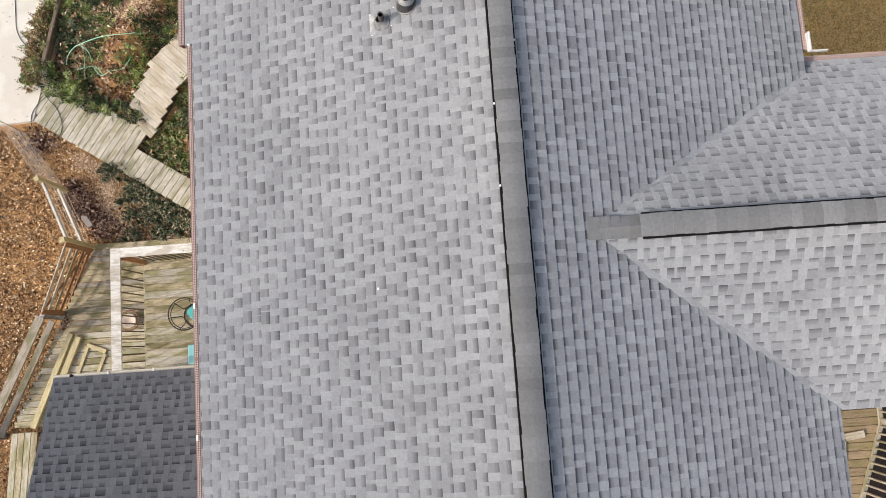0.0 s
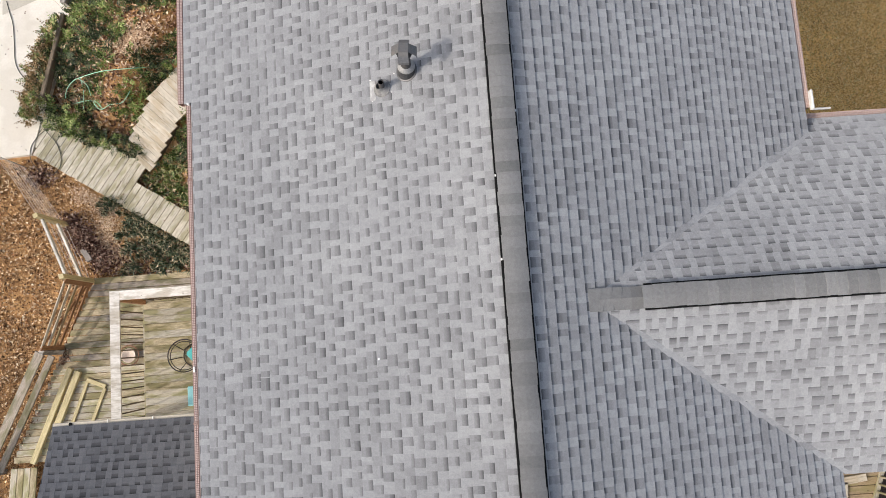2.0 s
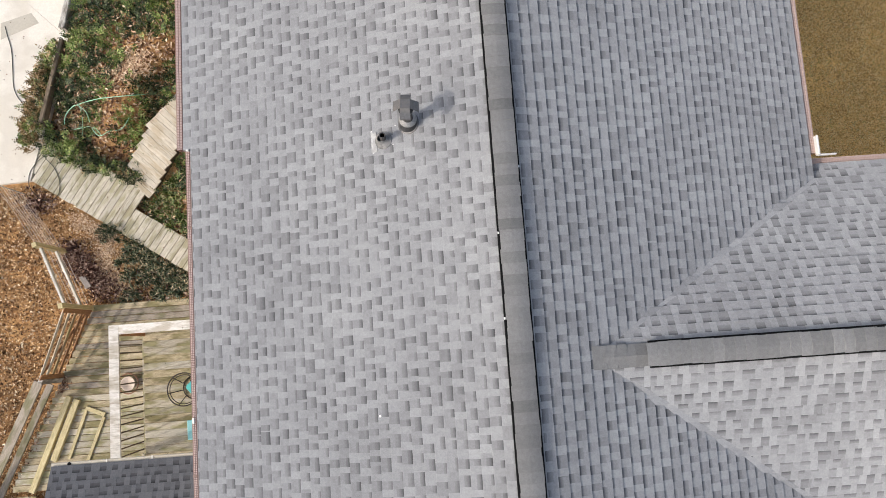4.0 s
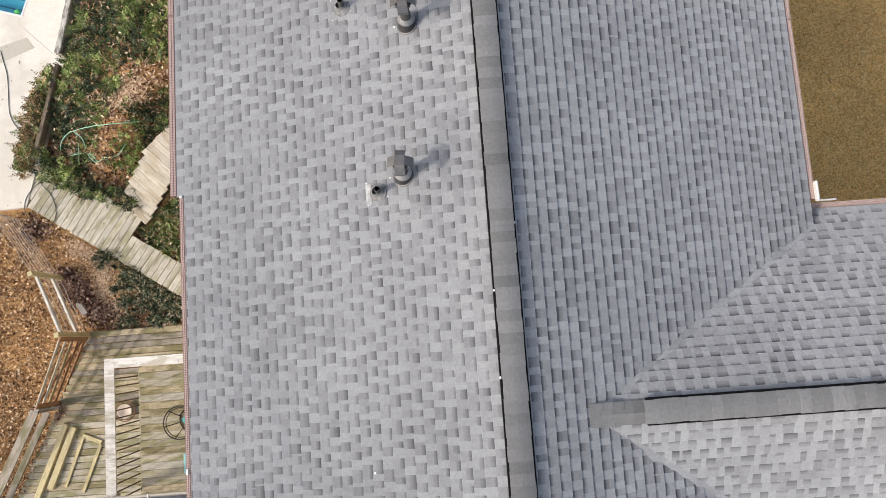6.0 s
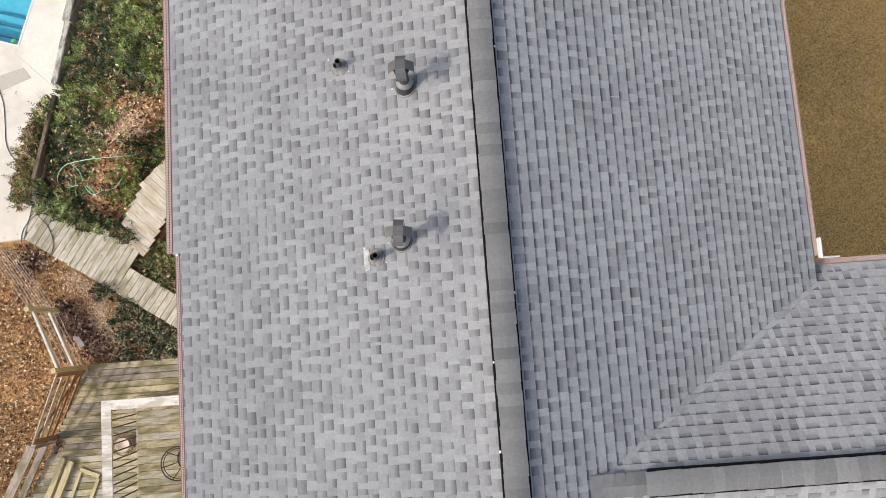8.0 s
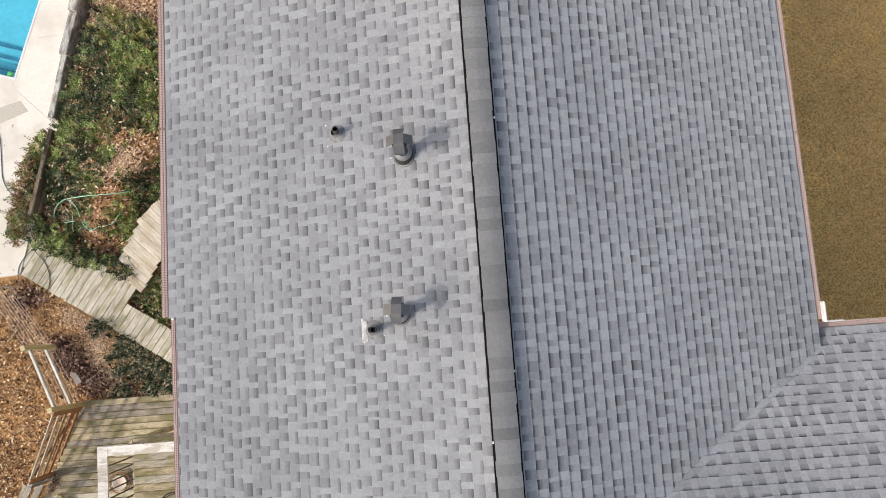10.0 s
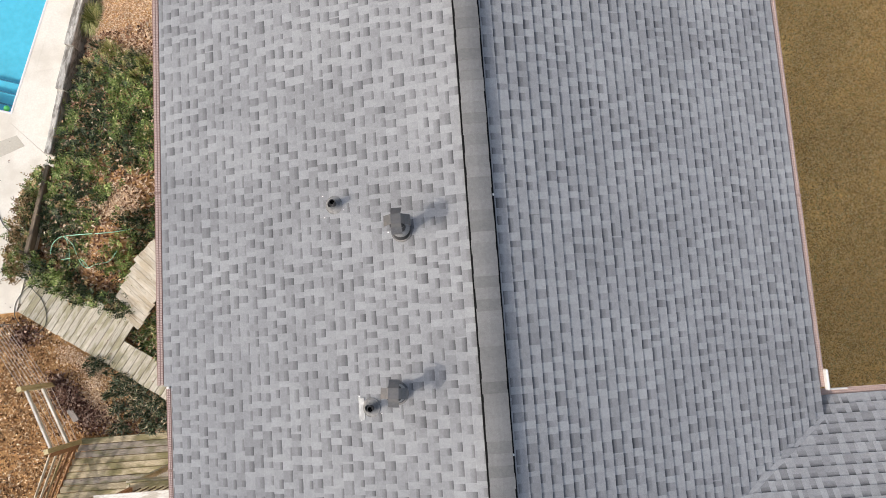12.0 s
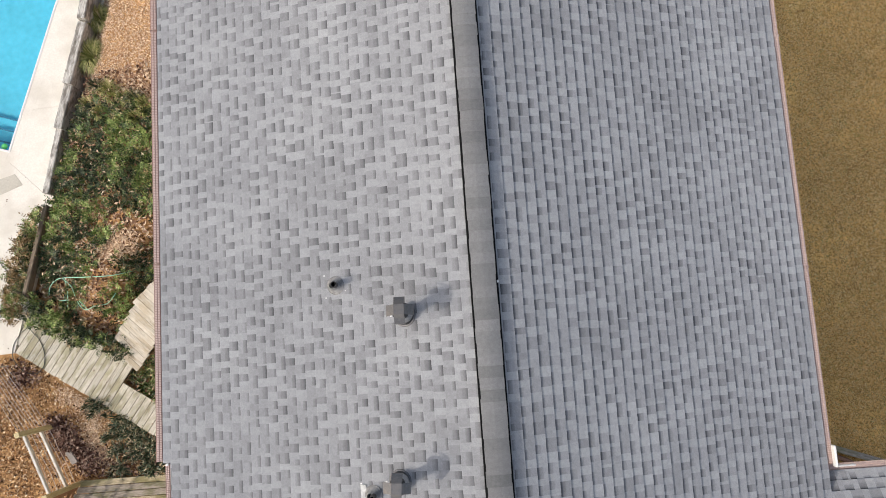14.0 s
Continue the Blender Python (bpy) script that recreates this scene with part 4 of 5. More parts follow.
for x in (-5.45, -4.72):
    part("gutter_strap", box_bm(0.02, 0.07, 0.008, 0.002, (x, P_Y + 0.025, P_Z + 0.004)), "paint_white", porch, "white strap")
wall_box("fascia", P_X0 - 0.022, P_X0 - 0.002, P_Y - 3.4, P_Y, 3.7, 3.92, "wood_pale", porch)
for p in ((-6.1, -0.45), (-6.1, -3.4), (-4.3, -0.45)):
    beam("post", (*p, 2.02), (*p, P_Z - 0.10 + P_PITCH * (P_Y - p[1])), 0.1, 0.1, "wood_weathered", porch, up=(1, 0, 0))

# ---- upper deck with railing ----
deck = thing("deck", (-4.4, 0.0, 2.0), "raised timber deck with weathered mossy boards", "deck")
DECK_Z = 1.78
y = 1.99
while y > -3.9:
    beam("board", (-5.755, y, DECK_Z - 0.018), (-2.64, y, DECK_Z - 0.018), 0.136, 0.036, random.choice(("wood_mossy", "wood_walk", "wood_weathered", "wood_mossy", "wood_weathered")), deck, warp=0.12)
    y -= 0.142
beam("rim_joist", (-5.776, 2.06, DECK_Z - 0.14), (-5.776, -3.9, DECK_Z - 0.14), 0.04, 0.2, "wood_weathered", deck)
beam("rim_joist", (-5.85, 2.08, DECK_Z - 0.14), (-2.64, 2.08, DECK_Z - 0.14), 0.04, 0.2, "wood_weathered", deck)
for p in ((-5.8, 2.0), (-5.8, -0.4), (-5.8, -3.6), (-4.2, 2.0)):
    beam("post", (*p, -0.6), (*p, DECK_Z - 0.04), 0.1, 0.1, "wood_weathered", deck, up=(1, 0, 0))
railing = thing("deck_railing", (-5.83, 1.9, DECK_Z), "deck railing with wide bleached cap boards and dark pickets", "railing")
RAIL_Z = 2.86
part("cap_board", sweep_bm([(-0.088, -0.038), (0.088, -0.038), (0.088, 0), (-0.088, 0)], (-5.832, 2.08, RAIL_Z), (-5.832, -3.8, RAIL_Z), (1, 0, 0)), "wood_bleached", railing, "bleached cap board")
beam("cap_board", (-5.742, 1.995, RAIL_Z - 0.017), (-2.66, 1.995, RAIL_Z - 0.017), 0.172, 0.038, "wood_bleached", railing, "bleached cap board")
beam("top_rail", (-5.84, 1.9, RAIL_Z - 0.09), (-5.84, -3.8, RAIL_Z - 0.09), 0.036, 0.085, "wood_dark", railing)
beam("top_rail", (-5.76, 1.96, RAIL_Z - 0.09), (-2.7, 1.96, RAIL_Z - 0.09), 0.036, 0.085, "wood_dark", railing)
for i in range(26):
    yy = 1.72 - 0.142 * i
    beam("picket", (-5.812, yy, DECK_Z - 0.16), (-5.812, yy, RAIL_Z - 0.05), 0.024, 0.024, "wood_dark", railing, up=(1, 0, 0))
for i in range(20):
    xx = -5.55 + 0.142 * i
    beam("picket", (xx, 1.955, DECK_Z + 0.01), (xx, 1.955, RAIL_Z - 0.05), 0.024, 0.024, "wood_dark", railing, up=(1, 0, 0))
beam("corner_post", (-5.76, 1.93, DECK_Z - 0.1), (-5.76, 1.93, RAIL_Z - 0.045), 0.095, 0.095, "wood_red", railing, up=(1, 0, 0))


# ---- things on the deck ----
def ring_chair(x, y, z):
    t = thing("round_chair", (x, y, z), "round dark metal chair with a turquoise seat cushion on the deck", "chair")
    ring = lambda r, h, n=32, ox=0.0: [(x + ox + r * math.cos(k * math.tau / n), y + r * math.sin(k * math.tau / n), z + h) for k in range(n)]
    part("rim", tube_bm(ring(0.30, 0.62), 0.012, 6, None, True), "steel_dark", t, "", Matrix(), True)
    part("inner_rim", tube_bm(ring(0.265, 0.59), 0.008, 6, None, True), "steel_dark", t, "", Matrix(), True)
    part("base_ring", tube_bm(ring(0.22, 0.02), 0.012, 6, None, True), "steel_dark", t, "", Matrix(), True)
    for k in range(6):
        a = k * math.tau / 6 + 0.2
        part("spoke", tube_bm([(x + 0.30 * math.cos(a), y + 0.30 * math.sin(a), z + 0.62), (x + 0.14 * math.cos(a), y + 0.14 * math.sin(a), z + 0.38), (x + 0.22 * math.cos(a), y + 0.22 * math.sin(a), z + 0.02)], 0.009, 6), "steel_dark", t)
    cushion_at = Matrix.Translation((x + 0.20, y + 0.02, z + 0.50)) @ pose(0, 0, 0, 0, -8, 40)
    bm = box_bm(0.31, 0.31, 0.10, 0.035)
    part("cushion", bm, "cloth_turquoise", t, "turquoise cloth cushion", cushion_at, True)


ring_chair(-4.77, 0.83, DECK_Z)
table = thing("side_table", (-4.60, 0.075, DECK_Z), "pale turquoise side table on the deck", "table")
bm = box_bm(0.36, 0.36, 0.03, 0.012, (-4.60, 0.075, DECK_Z + 0.45))
part("tabletop", bm, "plastic_aqua", table)
for dx in (-0.14, 0.14):
    for dy in (-0.14, 0.14):
        beam("leg", (-4.60 + dx, 0.075 + dy, DECK_Z), (-4.60 + dx, 0.075 + dy, DECK_Z + 0.436), 0.03, 0.03, "plastic_aqua", table, up=(1, 0, 0))
# ---- lower deck ----
low = thing("lower_deck", (-7.2, 1.0, -0.35), "low ground-level timber deck with mossy olive boards", "deck")
LOW_Z = -0.33


def low_edge(y):
    """The slanting outer edge of the lower deck."""
    if y > 1.15:
        return -7.72 + (y - 2.72) * 0.48
    return -8.66 + (y - 0.71) * 0.475 + 0.012 * math.sin(y * 37)


y = 2.66
while y > -1.28:
    kind = random.choice(("wood_mossy", "wood_mossy", "wood_drab") if y > 0.9 else ("wood_mossy", "wood_weathered"))
    beam("board", (low_edge(y), y, LOW_Z - 0.018), (-4.6, y, LOW_Z - 0.018), 0.132, 0.036, kind, low, warp=0.15)
    y -= 0.142
for i in range(4):
    beam("edge_board", (-9.55 + 0.145 * i, -1.35, LOW_Z - 0.03), (-9.75 + 0.145 * i, -4.0, LOW_Z - 0.03), 0.136, 0.036, "wood_mossy" if i % 2 else "wood_weathered", low)


def lumber(name, p0, p1, w, h, label):
    t = thing(name, ((p0[0] + p1[0]) / 2, (p0[1] + p1[1]) / 2, p0[2]), label, "lumber", "loose lumber on the lower deck")
    beam("stick", p0, p1, w, h, "wood_yellow", t)


lumber("lumber", (-8.265, 0.75, LOW_Z + 0.045), (-9.10, -1.26, LOW_Z + 0.045), 0.125, 0.09, "long yellowish treated timber lying on the lower deck")
lumber("lumber", (-8.09, 0.67, LOW_Z + 0.045), (-8.62, -0.62, LOW_Z + 0.045), 0.135, 0.09, "yellowish treated timber lying on the lower deck")
uframe = thing("sawhorse_frame", (-7.7, 0.2, LOW_Z), "open yellowish timber frame lying on the lower deck", "timber frame")
beam("crosspiece", (-7.92, 0.47, LOW_Z + 0.02), (-7.50, 0.29, LOW_Z + 0.02), 0.09, 0.04, "wood_yellow", uframe)
beam("side", (-7.91, 0.42, LOW_Z + 0.02), (-8.30, -0.60, LOW_Z + 0.02), 0.07, 0.04, "wood_yellow", uframe)
beam("side", (-7.52, 0.25, LOW_Z + 0.02), (-7.92, -0.75, LOW_Z + 0.02), 0.07, 0.04, "wood_yellow", uframe)

BOWL_X, BOWL_Y = -6.93, 0.93
pot = thing("fire_bowl", (BOWL_X, BOWL_Y, LOW_Z), "shallow clay bowl in a metal ring stand on the deck", "bowl")
part("bowl", lathe_bm([(0.0, 0.10), (0.09, 0.11), (0.15, 0.16), (0.16, 0.16), (0.14, 0.09), (0.07, 0.03), (0.0, 0.03)], 24, None, (BOWL_X, BOWL_Y, LOW_Z)), "clay_pale", pot, "", Matrix(), True)
part("ring", tube_bm([(BOWL_X + 0.22 * math.cos(k * math.tau / 28), BOWL_Y + 0.22 * math.sin(k * math.tau / 28), LOW_Z + 0.13) for k in range(28)], 0.014, 6, None, True), "rust", pot, "thick rusty ring")
for k in range(4):
    a = k * math.tau / 4 + 0.5
    part("leg", tube_bm([(BOWL_X + 0.22 * math.cos(a), BOWL_Y + 0.22 * math.sin(a), LOW_Z + 0.13), (BOWL_X + 0.17 * math.cos(a), BOWL_Y + 0.17 * math.sin(a), LOW_Z)], 0.007, 5), "steel_dark", pot)

# ---- fence, gate and wires ----
P0, P1, P2, P3, P4 = (-9.12, 5.33, -0.05), (-8.22, 3.95, -0.08), (-7.78, 2.66, -0.38), (-8.48, 1.13, -0.58), (-9.95, -1.42, -0.65)
fence = thing("fence", P1, "open rail and wire fence of unpainted posts", "fence")


def up(p, z):
    return (p[0], p[1], p[2] + z)


part("stake", tube_bm([up(P0, -0.05), up(P0, 1.15)], 0.014, 8), "wire_steel", fence, "thin steel stake")
beam("post", up(P1, -0.1), up(P1, 1.25), 0.10, 0.10, "wood_yellow", fence, up=(1, 0.4, 0))
beam("post", up(P2, -0.1), up(P2, 1.38), 0.10, 0.10, "wood_yellow", fence, up=(1, 0.2, 0))
beam("post", up(P3, -0.1), up(P3, 1.08), 0.10, 0.10, "wood_greyed", fence, up=(1, -0.5, 0))
beam("post", up(P4, -0.1), up(P4, 0.5), 0.10, 0.10, "wood_greyed", fence, up=(1, -0.5, 0))
for h0, h1 in ((1.02, 1.16), (0.42, 0.50)):
    beam("rail", up(P1, h0), up(P2, h1), 0.05, 0.085, "wood_bleached", fence, "bleached pale rail")
beam("rail", (-8.53, 1.12, 0.46), (-10.12, -1.43, -0.20), 0.2, 0.04, "wood_drab", fence, "weathered flat top rail")
beam("rail", (-8.60, 1.05, -0.14), (-9.90, -1.40, -0.40), 0.15, 0.04, "wood_drab", fence, "weathered flat lower rail")
for a, b, hs in ((P0, P1, [0.1 + 0.125 * i for i in range(9)]), (P1, P2, [0.12 + 0.17 * i for i in range(6)])):
    for h in hs:
        pts = [Vector(up(a, h)).lerp(Vector(up(b, h * 1.05)), k / 6) + Vector((0.01 * math.sin(k * 1.7 + h * 9), 0, -0.025 * math.sin(k / 6 * math.pi))) for k in range(7)]
        part("wire", tube_bm(pts, 0.0046, 5), "wire_steel", fence)

gate = thing("gate", ((P2[0] + P3[0]) / 2, (P2[1] + P3[1]) / 2, -0.5), "reddish timber gate with flat rails and a diagonal brace", "gate")
ga, gb = Vector(P2) + Vector((-0.02, -0.07, 0.08)), Vector(P3) + Vector((0.02, 0.09, 0.12))
for i in range(5):
    h = 0.06 + 0.26 * i
    beam("rail", ga + Vector((0, 0, h)), gb + Vector((0, 0, h * 0.88)), 0.022, 0.085, ("wood_red", "wood_red", "wood_brown", "wood_pale", "wood_pale")[i], gate)
side_v = (gb - ga).normalized().cross(Vector((0, 0, 1))) * 0.025
beam("brace", ga + Vector((0, 0, 0.08)) + side_v, gb + Vector((0, 0, 0.95)) + side_v, 0.022, 0.085, "wood_red", gate)
for q, hh in ((ga, 1.16), (gb, 1.02)):
    beam("stile", q - side_v, q + Vector((0, 0, hh)) - side_v, 0.022, 0.12, "wood_red", gate, up=(gb - ga))

# ---- boardwalk and steps ----
walk_way = thing("boardwalk", (-7.4, 5.1, 0.0), "weathered pale timber boardwalk of cross boards", "boardwalk")


def walk_point(along, across, z=0.0):
    q = WALK_O + WALK_D * along + WALK_N * across
    return (q.x, q.y, z)


at = -0.22
while at < 5.4:
    far = 1.08 if at < 2.35 else 0.62
    near = 0.0 + random.uniform(-0.01, 0.01)
    start = max(near, 0.0 - at * 2.4) if at < 0 else near
    beam("board", walk_point(at, start, 0.012), walk_point(at + 0.02, far + random.uniform(-0.012, 0.012), 0.012), 0.142, 0.036, "wood_walk", walk_way, warp=0.2)
    at += 0.149
for off in (0.15, 0.5):
    beam("joist", walk_point(-0.1, off, -0.09), walk_point(5.4, off, -0.09), 0.04, 0.14, "wood_dark", walk_way)

steps = thing("steps", (-6.1, 5.7, 0.0), "pale timber steps climbing from the boardwalk to a landing", "steps")


def step_point(along, across, z):
    q = ST_O + ST_D * along + ST_W * across
    return (q.x, q.y, z)


STEP_RUN, STEP_RISE, LAND_Z = 0.24, 0.140, 0.725
for i in range(5):
    z = 0.02 + STEP_RISE * i
    for k in (0, 1):
        a = STEP_RUN * i + 0.060 + 0.123 * k
        j = random.uniform(-0.010, 0.010)
        beam("tread", step_point(a, -0.01 + j, z), step_point(a, 0.84 + j, z), 0.121, 0.038, "wood_pale", steps, warp=0.25)
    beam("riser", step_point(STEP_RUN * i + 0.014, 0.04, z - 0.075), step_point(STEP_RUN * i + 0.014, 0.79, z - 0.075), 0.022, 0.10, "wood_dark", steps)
for k in range(14):
    a = 5 * STEP_RUN + 0.066 + 0.137 * k
    j = random.uniform(-0.012, 0.012)
    beam("landing_board", step_point(a, -0.02 + j, LAND_Z), step_point(a, 0.85 + j, LAND_Z), 0.134, 0.038, "wood_pale", steps, warp=0.15)
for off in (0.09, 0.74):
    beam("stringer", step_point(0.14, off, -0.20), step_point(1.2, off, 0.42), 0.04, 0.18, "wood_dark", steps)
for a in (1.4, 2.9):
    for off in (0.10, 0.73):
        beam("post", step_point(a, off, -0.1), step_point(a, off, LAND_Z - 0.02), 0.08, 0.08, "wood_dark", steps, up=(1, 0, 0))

# ---- pool and terrace ----
def poly_prism(name, pts, z0, z1, material, parent=None, label="", bevel=0.0):
    bm = bmesh.new()
    a, b = [bm.verts.new((*p, z1)) for p in pts], [bm.verts.new((*p, z0)) for p in pts]
    bm.faces.new(a)
    bm.faces.new(b[::-1])
    for i in range(len(pts)):
        j = (i + 1) % len(pts)
        bm.faces.new((a[j], a[i], b[i], b[j]))
    bmesh.ops.recalc_face_normals(bm, faces=bm.faces)
    if bevel:
        bmesh.ops.bevel(bm, geom=[e for e in bm.edges if abs(e.verts[0].co.z - z1) < 1e-5 and abs(e.verts[1].co.z - z1) < 1e-5], offset=bevel, segments=2, affect="EDGES")
    return part(name, bm, material, parent, label)


def pp(u, v):
    q = POOL_C + POOL_U * u + POOL_V * v
    return (q.x, q.y)


terrace = thing("pool_terrace", (-9.5, 8.0, 0.0), "pale cream concrete terrace round the pool", "terrace", kind="structure")
T_Z = 0.05
# slabs, parted by narrow joints
J = 0.004
CRACK = Vector((-8.06, 8.9))                          # where the joint from the pool's corner meets the edging
poly_prism("slab", [(-9.9, 5.55), (-8.93, 5.60), (-8.74, 6.3), (-8.6, 6.6), (CRACK.x, CRACK.y - J), pp(-0.25, -0.1 + J), pp(-0.25, 0.9 - J), pp(-4.6, 0.9 - J)], -0.12, T_Z, "concrete", terrace)
poly_prism("slab", [(-9.9 - J, 5.55), pp(-4.6, 0.9 + J), pp(-0.25, 0.9 + J), pp(-0.25, 4.8), (-15, 9.5), (-15, 5.4)], -0.12, T_Z, "concrete", terrace)
poly_prism("slab", [pp(-0.25, -0.1 - J), (CRACK.x, CRACK.y + J), (timber_x(11.1), 11.1 - J), pp(1.05, -0.25), pp(-0.25, -0.25)], -0.12, T_Z, "concrete", terrace)
poly_prism("slab", [pp(1.05 + J, -0.25), (timber_x(11.1) + 0.02, 11.1 + J), (timber_x(13.2) + 0.05, 13.2), (timber_x(15.5), 15.5), pp(6.0, -0.25)], -0.12, T_Z, "concrete", terrace)
poly_prism("slab", [pp(6.0 + J, -0.25), (timber_x(15.5), 15.5 + J), (timber_x(20), 20), pp(9.3, -0.25)], -0.12, T_Z, "concrete", terrace)
poly_prism("slab", [pp(-0.25, 4.67), pp(9.3, 4.67), pp(9.3, 7.5), pp(-0.25, 7.5)], -0.12, T_Z, "concrete", terrace)

poly_prism("repair_patch", [(-9.6, 9.38), (-8.9, 9.58), (-8.72, 9.32), (-9.6, 8.98)], T_Z - 0.02, T_Z + 0.004, "concrete_grey", terrace, "greyer concrete patch")
pool = thing("swimming_pool", (*pp(4.5, 2.2), -1.2), "bright turquoise swimming pool with white coping and clear water", "pool")
for a, b, c4, d4 in (((-0.25, -0.25), (9.25, -0.25), (9.25, 0.0), (-0.25, 0.0)), ((-0.25, 4.4), (9.25, 4.4), (9.25, 4.65), (-0.25, 4.65)),
                     ((-0.25, 0.002), (-0.0, 0.002), (0.0, 4.398), (-0.25, 4.398)), ((9.0, 0.002), (9.25, 0.002), (9.25, 4.398), (9.0, 4.398))):
    poly_prism("coping", [pp(*a), pp(*b), pp(*c4), pp(*d4)], -0.2, T_Z + 0.001, "concrete", pool)
poly_prism("coping_lip", [pp(0.0, -0.035), pp(9.0, -0.035), pp(9.0, 0.012), pp(0.0, 0.012)], -0.2, T_Z + 0.009, "coping", pool, "white coping lip", bevel=0.004)
poly_prism("coping_lip", [pp(-0.035, -0.035), pp(0.012, -0.035), pp(0.012, 4.4), pp(-0.035, 4.4)], -0.2, T_Z + 0.007, "coping", pool, "white coping lip", bevel=0.004)
bm = bmesh.new()
rim = [bm.verts.new((*pp(u, v), 0.02)) for u, v in ((0, 0), (9, 0), (9, 4.4), (0, 4.4))]
bot = [bm.verts.new((*pp(u, v), -0.72)) for u, v in ((0, 0), (9, 0), (9, 4.4), (0, 4.4))]
bm.faces.new(bot)
for i in range(4):
    bm.faces.new((rim[i], rim[(i + 1) % 4], bot[(i + 1) % 4], bot[i]))
part("basin", bm, "pool_plaster", pool)
for i in range(3):
    far_u, step_z = 0.23 + 0.29 * i, -0.34 - 0.13 * i
    poly_prism("pool_step", [pp(0.02, 0.02), pp(far_u, 0.02), pp(far_u, 3.2), pp(0.02, 3.2)], -0.715, step_z, "pool_plaster", pool)
    poly_prism("step_nosing", [pp(far_u - 0.035, 0.022), pp(far_u + 0.004, 0.022), pp(far_u + 0.004, 3.198), pp(far_u - 0.035, 3.198)], step_z - 0.05, step_z + 0.004, "pool_tile", pool, "dark blue tiled step edge")
bm = bmesh.new()
wv = [bm.verts.new((*pp(u, v), -0.07)) for u, v in ((0.001, 0.001), (8.999, 0.001), (8.999, 4.399), (0.001, 4.399))]
bm.faces.new(wv)
water = part("water", bm, "pool_water", pool, "clear water")
water.visible_shadow = False
toy = thing("pool_float", (*pp(0.06, 0.16), -0.06), "small bright green toy at the pool's corner", "toy")
part("float_body", lathe_bm([(0.0, 0.05), (0.05, 0.045), (0.07, 0.02), (0.06, -0.01), (0.0, -0.012)], 14, None, (*pp(0.09, 0.19), -0.06)), "toy_green", toy, "", Matrix(), True)

# timber edging along the bed
def timber(p0, p1, w, h, label, material="wood_greyed"):
    t = thing("edging_timber", ((p0[0] + p1[0]) / 2, (p0[1] + p1[1]) / 2, p0[2] - h), label, "timber", "edging timbers of the bed")
    p0, p1 = Vector(p0), Vector(p1)
    d = (p1 - p0)
    n = max(4, int(d.length / 0.12))
    bm = bmesh.new()
    x = d.normalized()
    m = Matrix((x, Vector((-x.y, x.x, 0)), Vector((0, 0, 1)))).transposed().to_4x4()
    m.translation = p0
    rings = []
    for i in range(n + 1):
        q = d.length * i / n
        j = lambda k: 0.009 * noise.noise((q * 5 + p0.x * 3, k * 3.1, k))
        prof = [(-w / 2 + j(1), -h), (w / 2 + j(2), -h), (w / 2 + j(3), -0.02), (w / 2 - 0.018 + j(4), 0.0 + j(5)), (-w / 2 + 0.018 + j(6), 0.0 + j(7)), (-w / 2 + j(8), -0.02)]
        rings.append([bm.verts.new((q, a, b)) for a, b in prof])
    for r0, r1 in zip(rings, rings[1:]):
        for k in range(6):
            bm.faces.new((r0[k], r0[(k + 1) % 6], r1[(k + 1) % 6], r1[k]))
    bm.faces.new(rings[0][::-1])
    bm.faces.new(rings[-1])
    bmesh.ops.recalc_face_normals(bm, faces=bm.faces)
    part("sleeper", bm, material, t, "", m)


timber((-6.74, 14.9, 0.62), (-7.09, 12.86, 0.62), 0.19, 0.6, "weathered grey edging timber above the pool terrace")
timber((-7.09, 12.80, 0.57), (-7.455, 11.41, 0.57), 0.195, 0.6, "split weathered grey edging timber above the pool terrace")
timber((-7.462, 11.40, 0.47), (-7.712, 10.44, 0.47), 0.195, 0.55, "grey weathered edging timber butted above the pool terrace")
timber((-7.73, 10.46, 0.37), (-8.05, 9.02, 0.37), 0.145, 0.4, "cracked weathered grey edging timber above the pool terrace")
timber((-8.05, 8.75, 0.37), (-8.53, 6.84, 0.37), 0.10, 0.2, "dark weathered edging timber among the ivy", "wood_dark")
timber((-8.84, 6.92, 0.27), (-8.48, 6.79, 0.27), 0.09, 0.24, "short dark edging timber at the bed's corner", "wood_dark")


# ---- hoses, brick ----
def hose(name, pts, r, material, label, category):
    """A hose through the points, rounded by a Catmull-Rom curve."""
    P = [Vector(p) for p in pts]
    out = []
    for i in range(len(P) - 1):
        a, b, c3, d3 = P[max(i - 1, 0)], P[i], P[i + 1], P[min(i + 2, len(P) - 1)]
        for k in range(6):
            t = k / 6
            out.append(0.5 * ((2 * b) + (c3 - a) * t + (2 * a - 5 * b + 4 * c3 - d3) * t * t + (3 * b - a - 3 * c3 + d3) * t ** 3))
    out.append(P[-1])
    t = thing(name, out[0], label, category)
    part("tube", tube_bm(out, r, 6), material, t, "", Matrix(), True)


def on_bed(x, y, lift=0.22):
    return (x, y, ground_z(x, y) + lift)


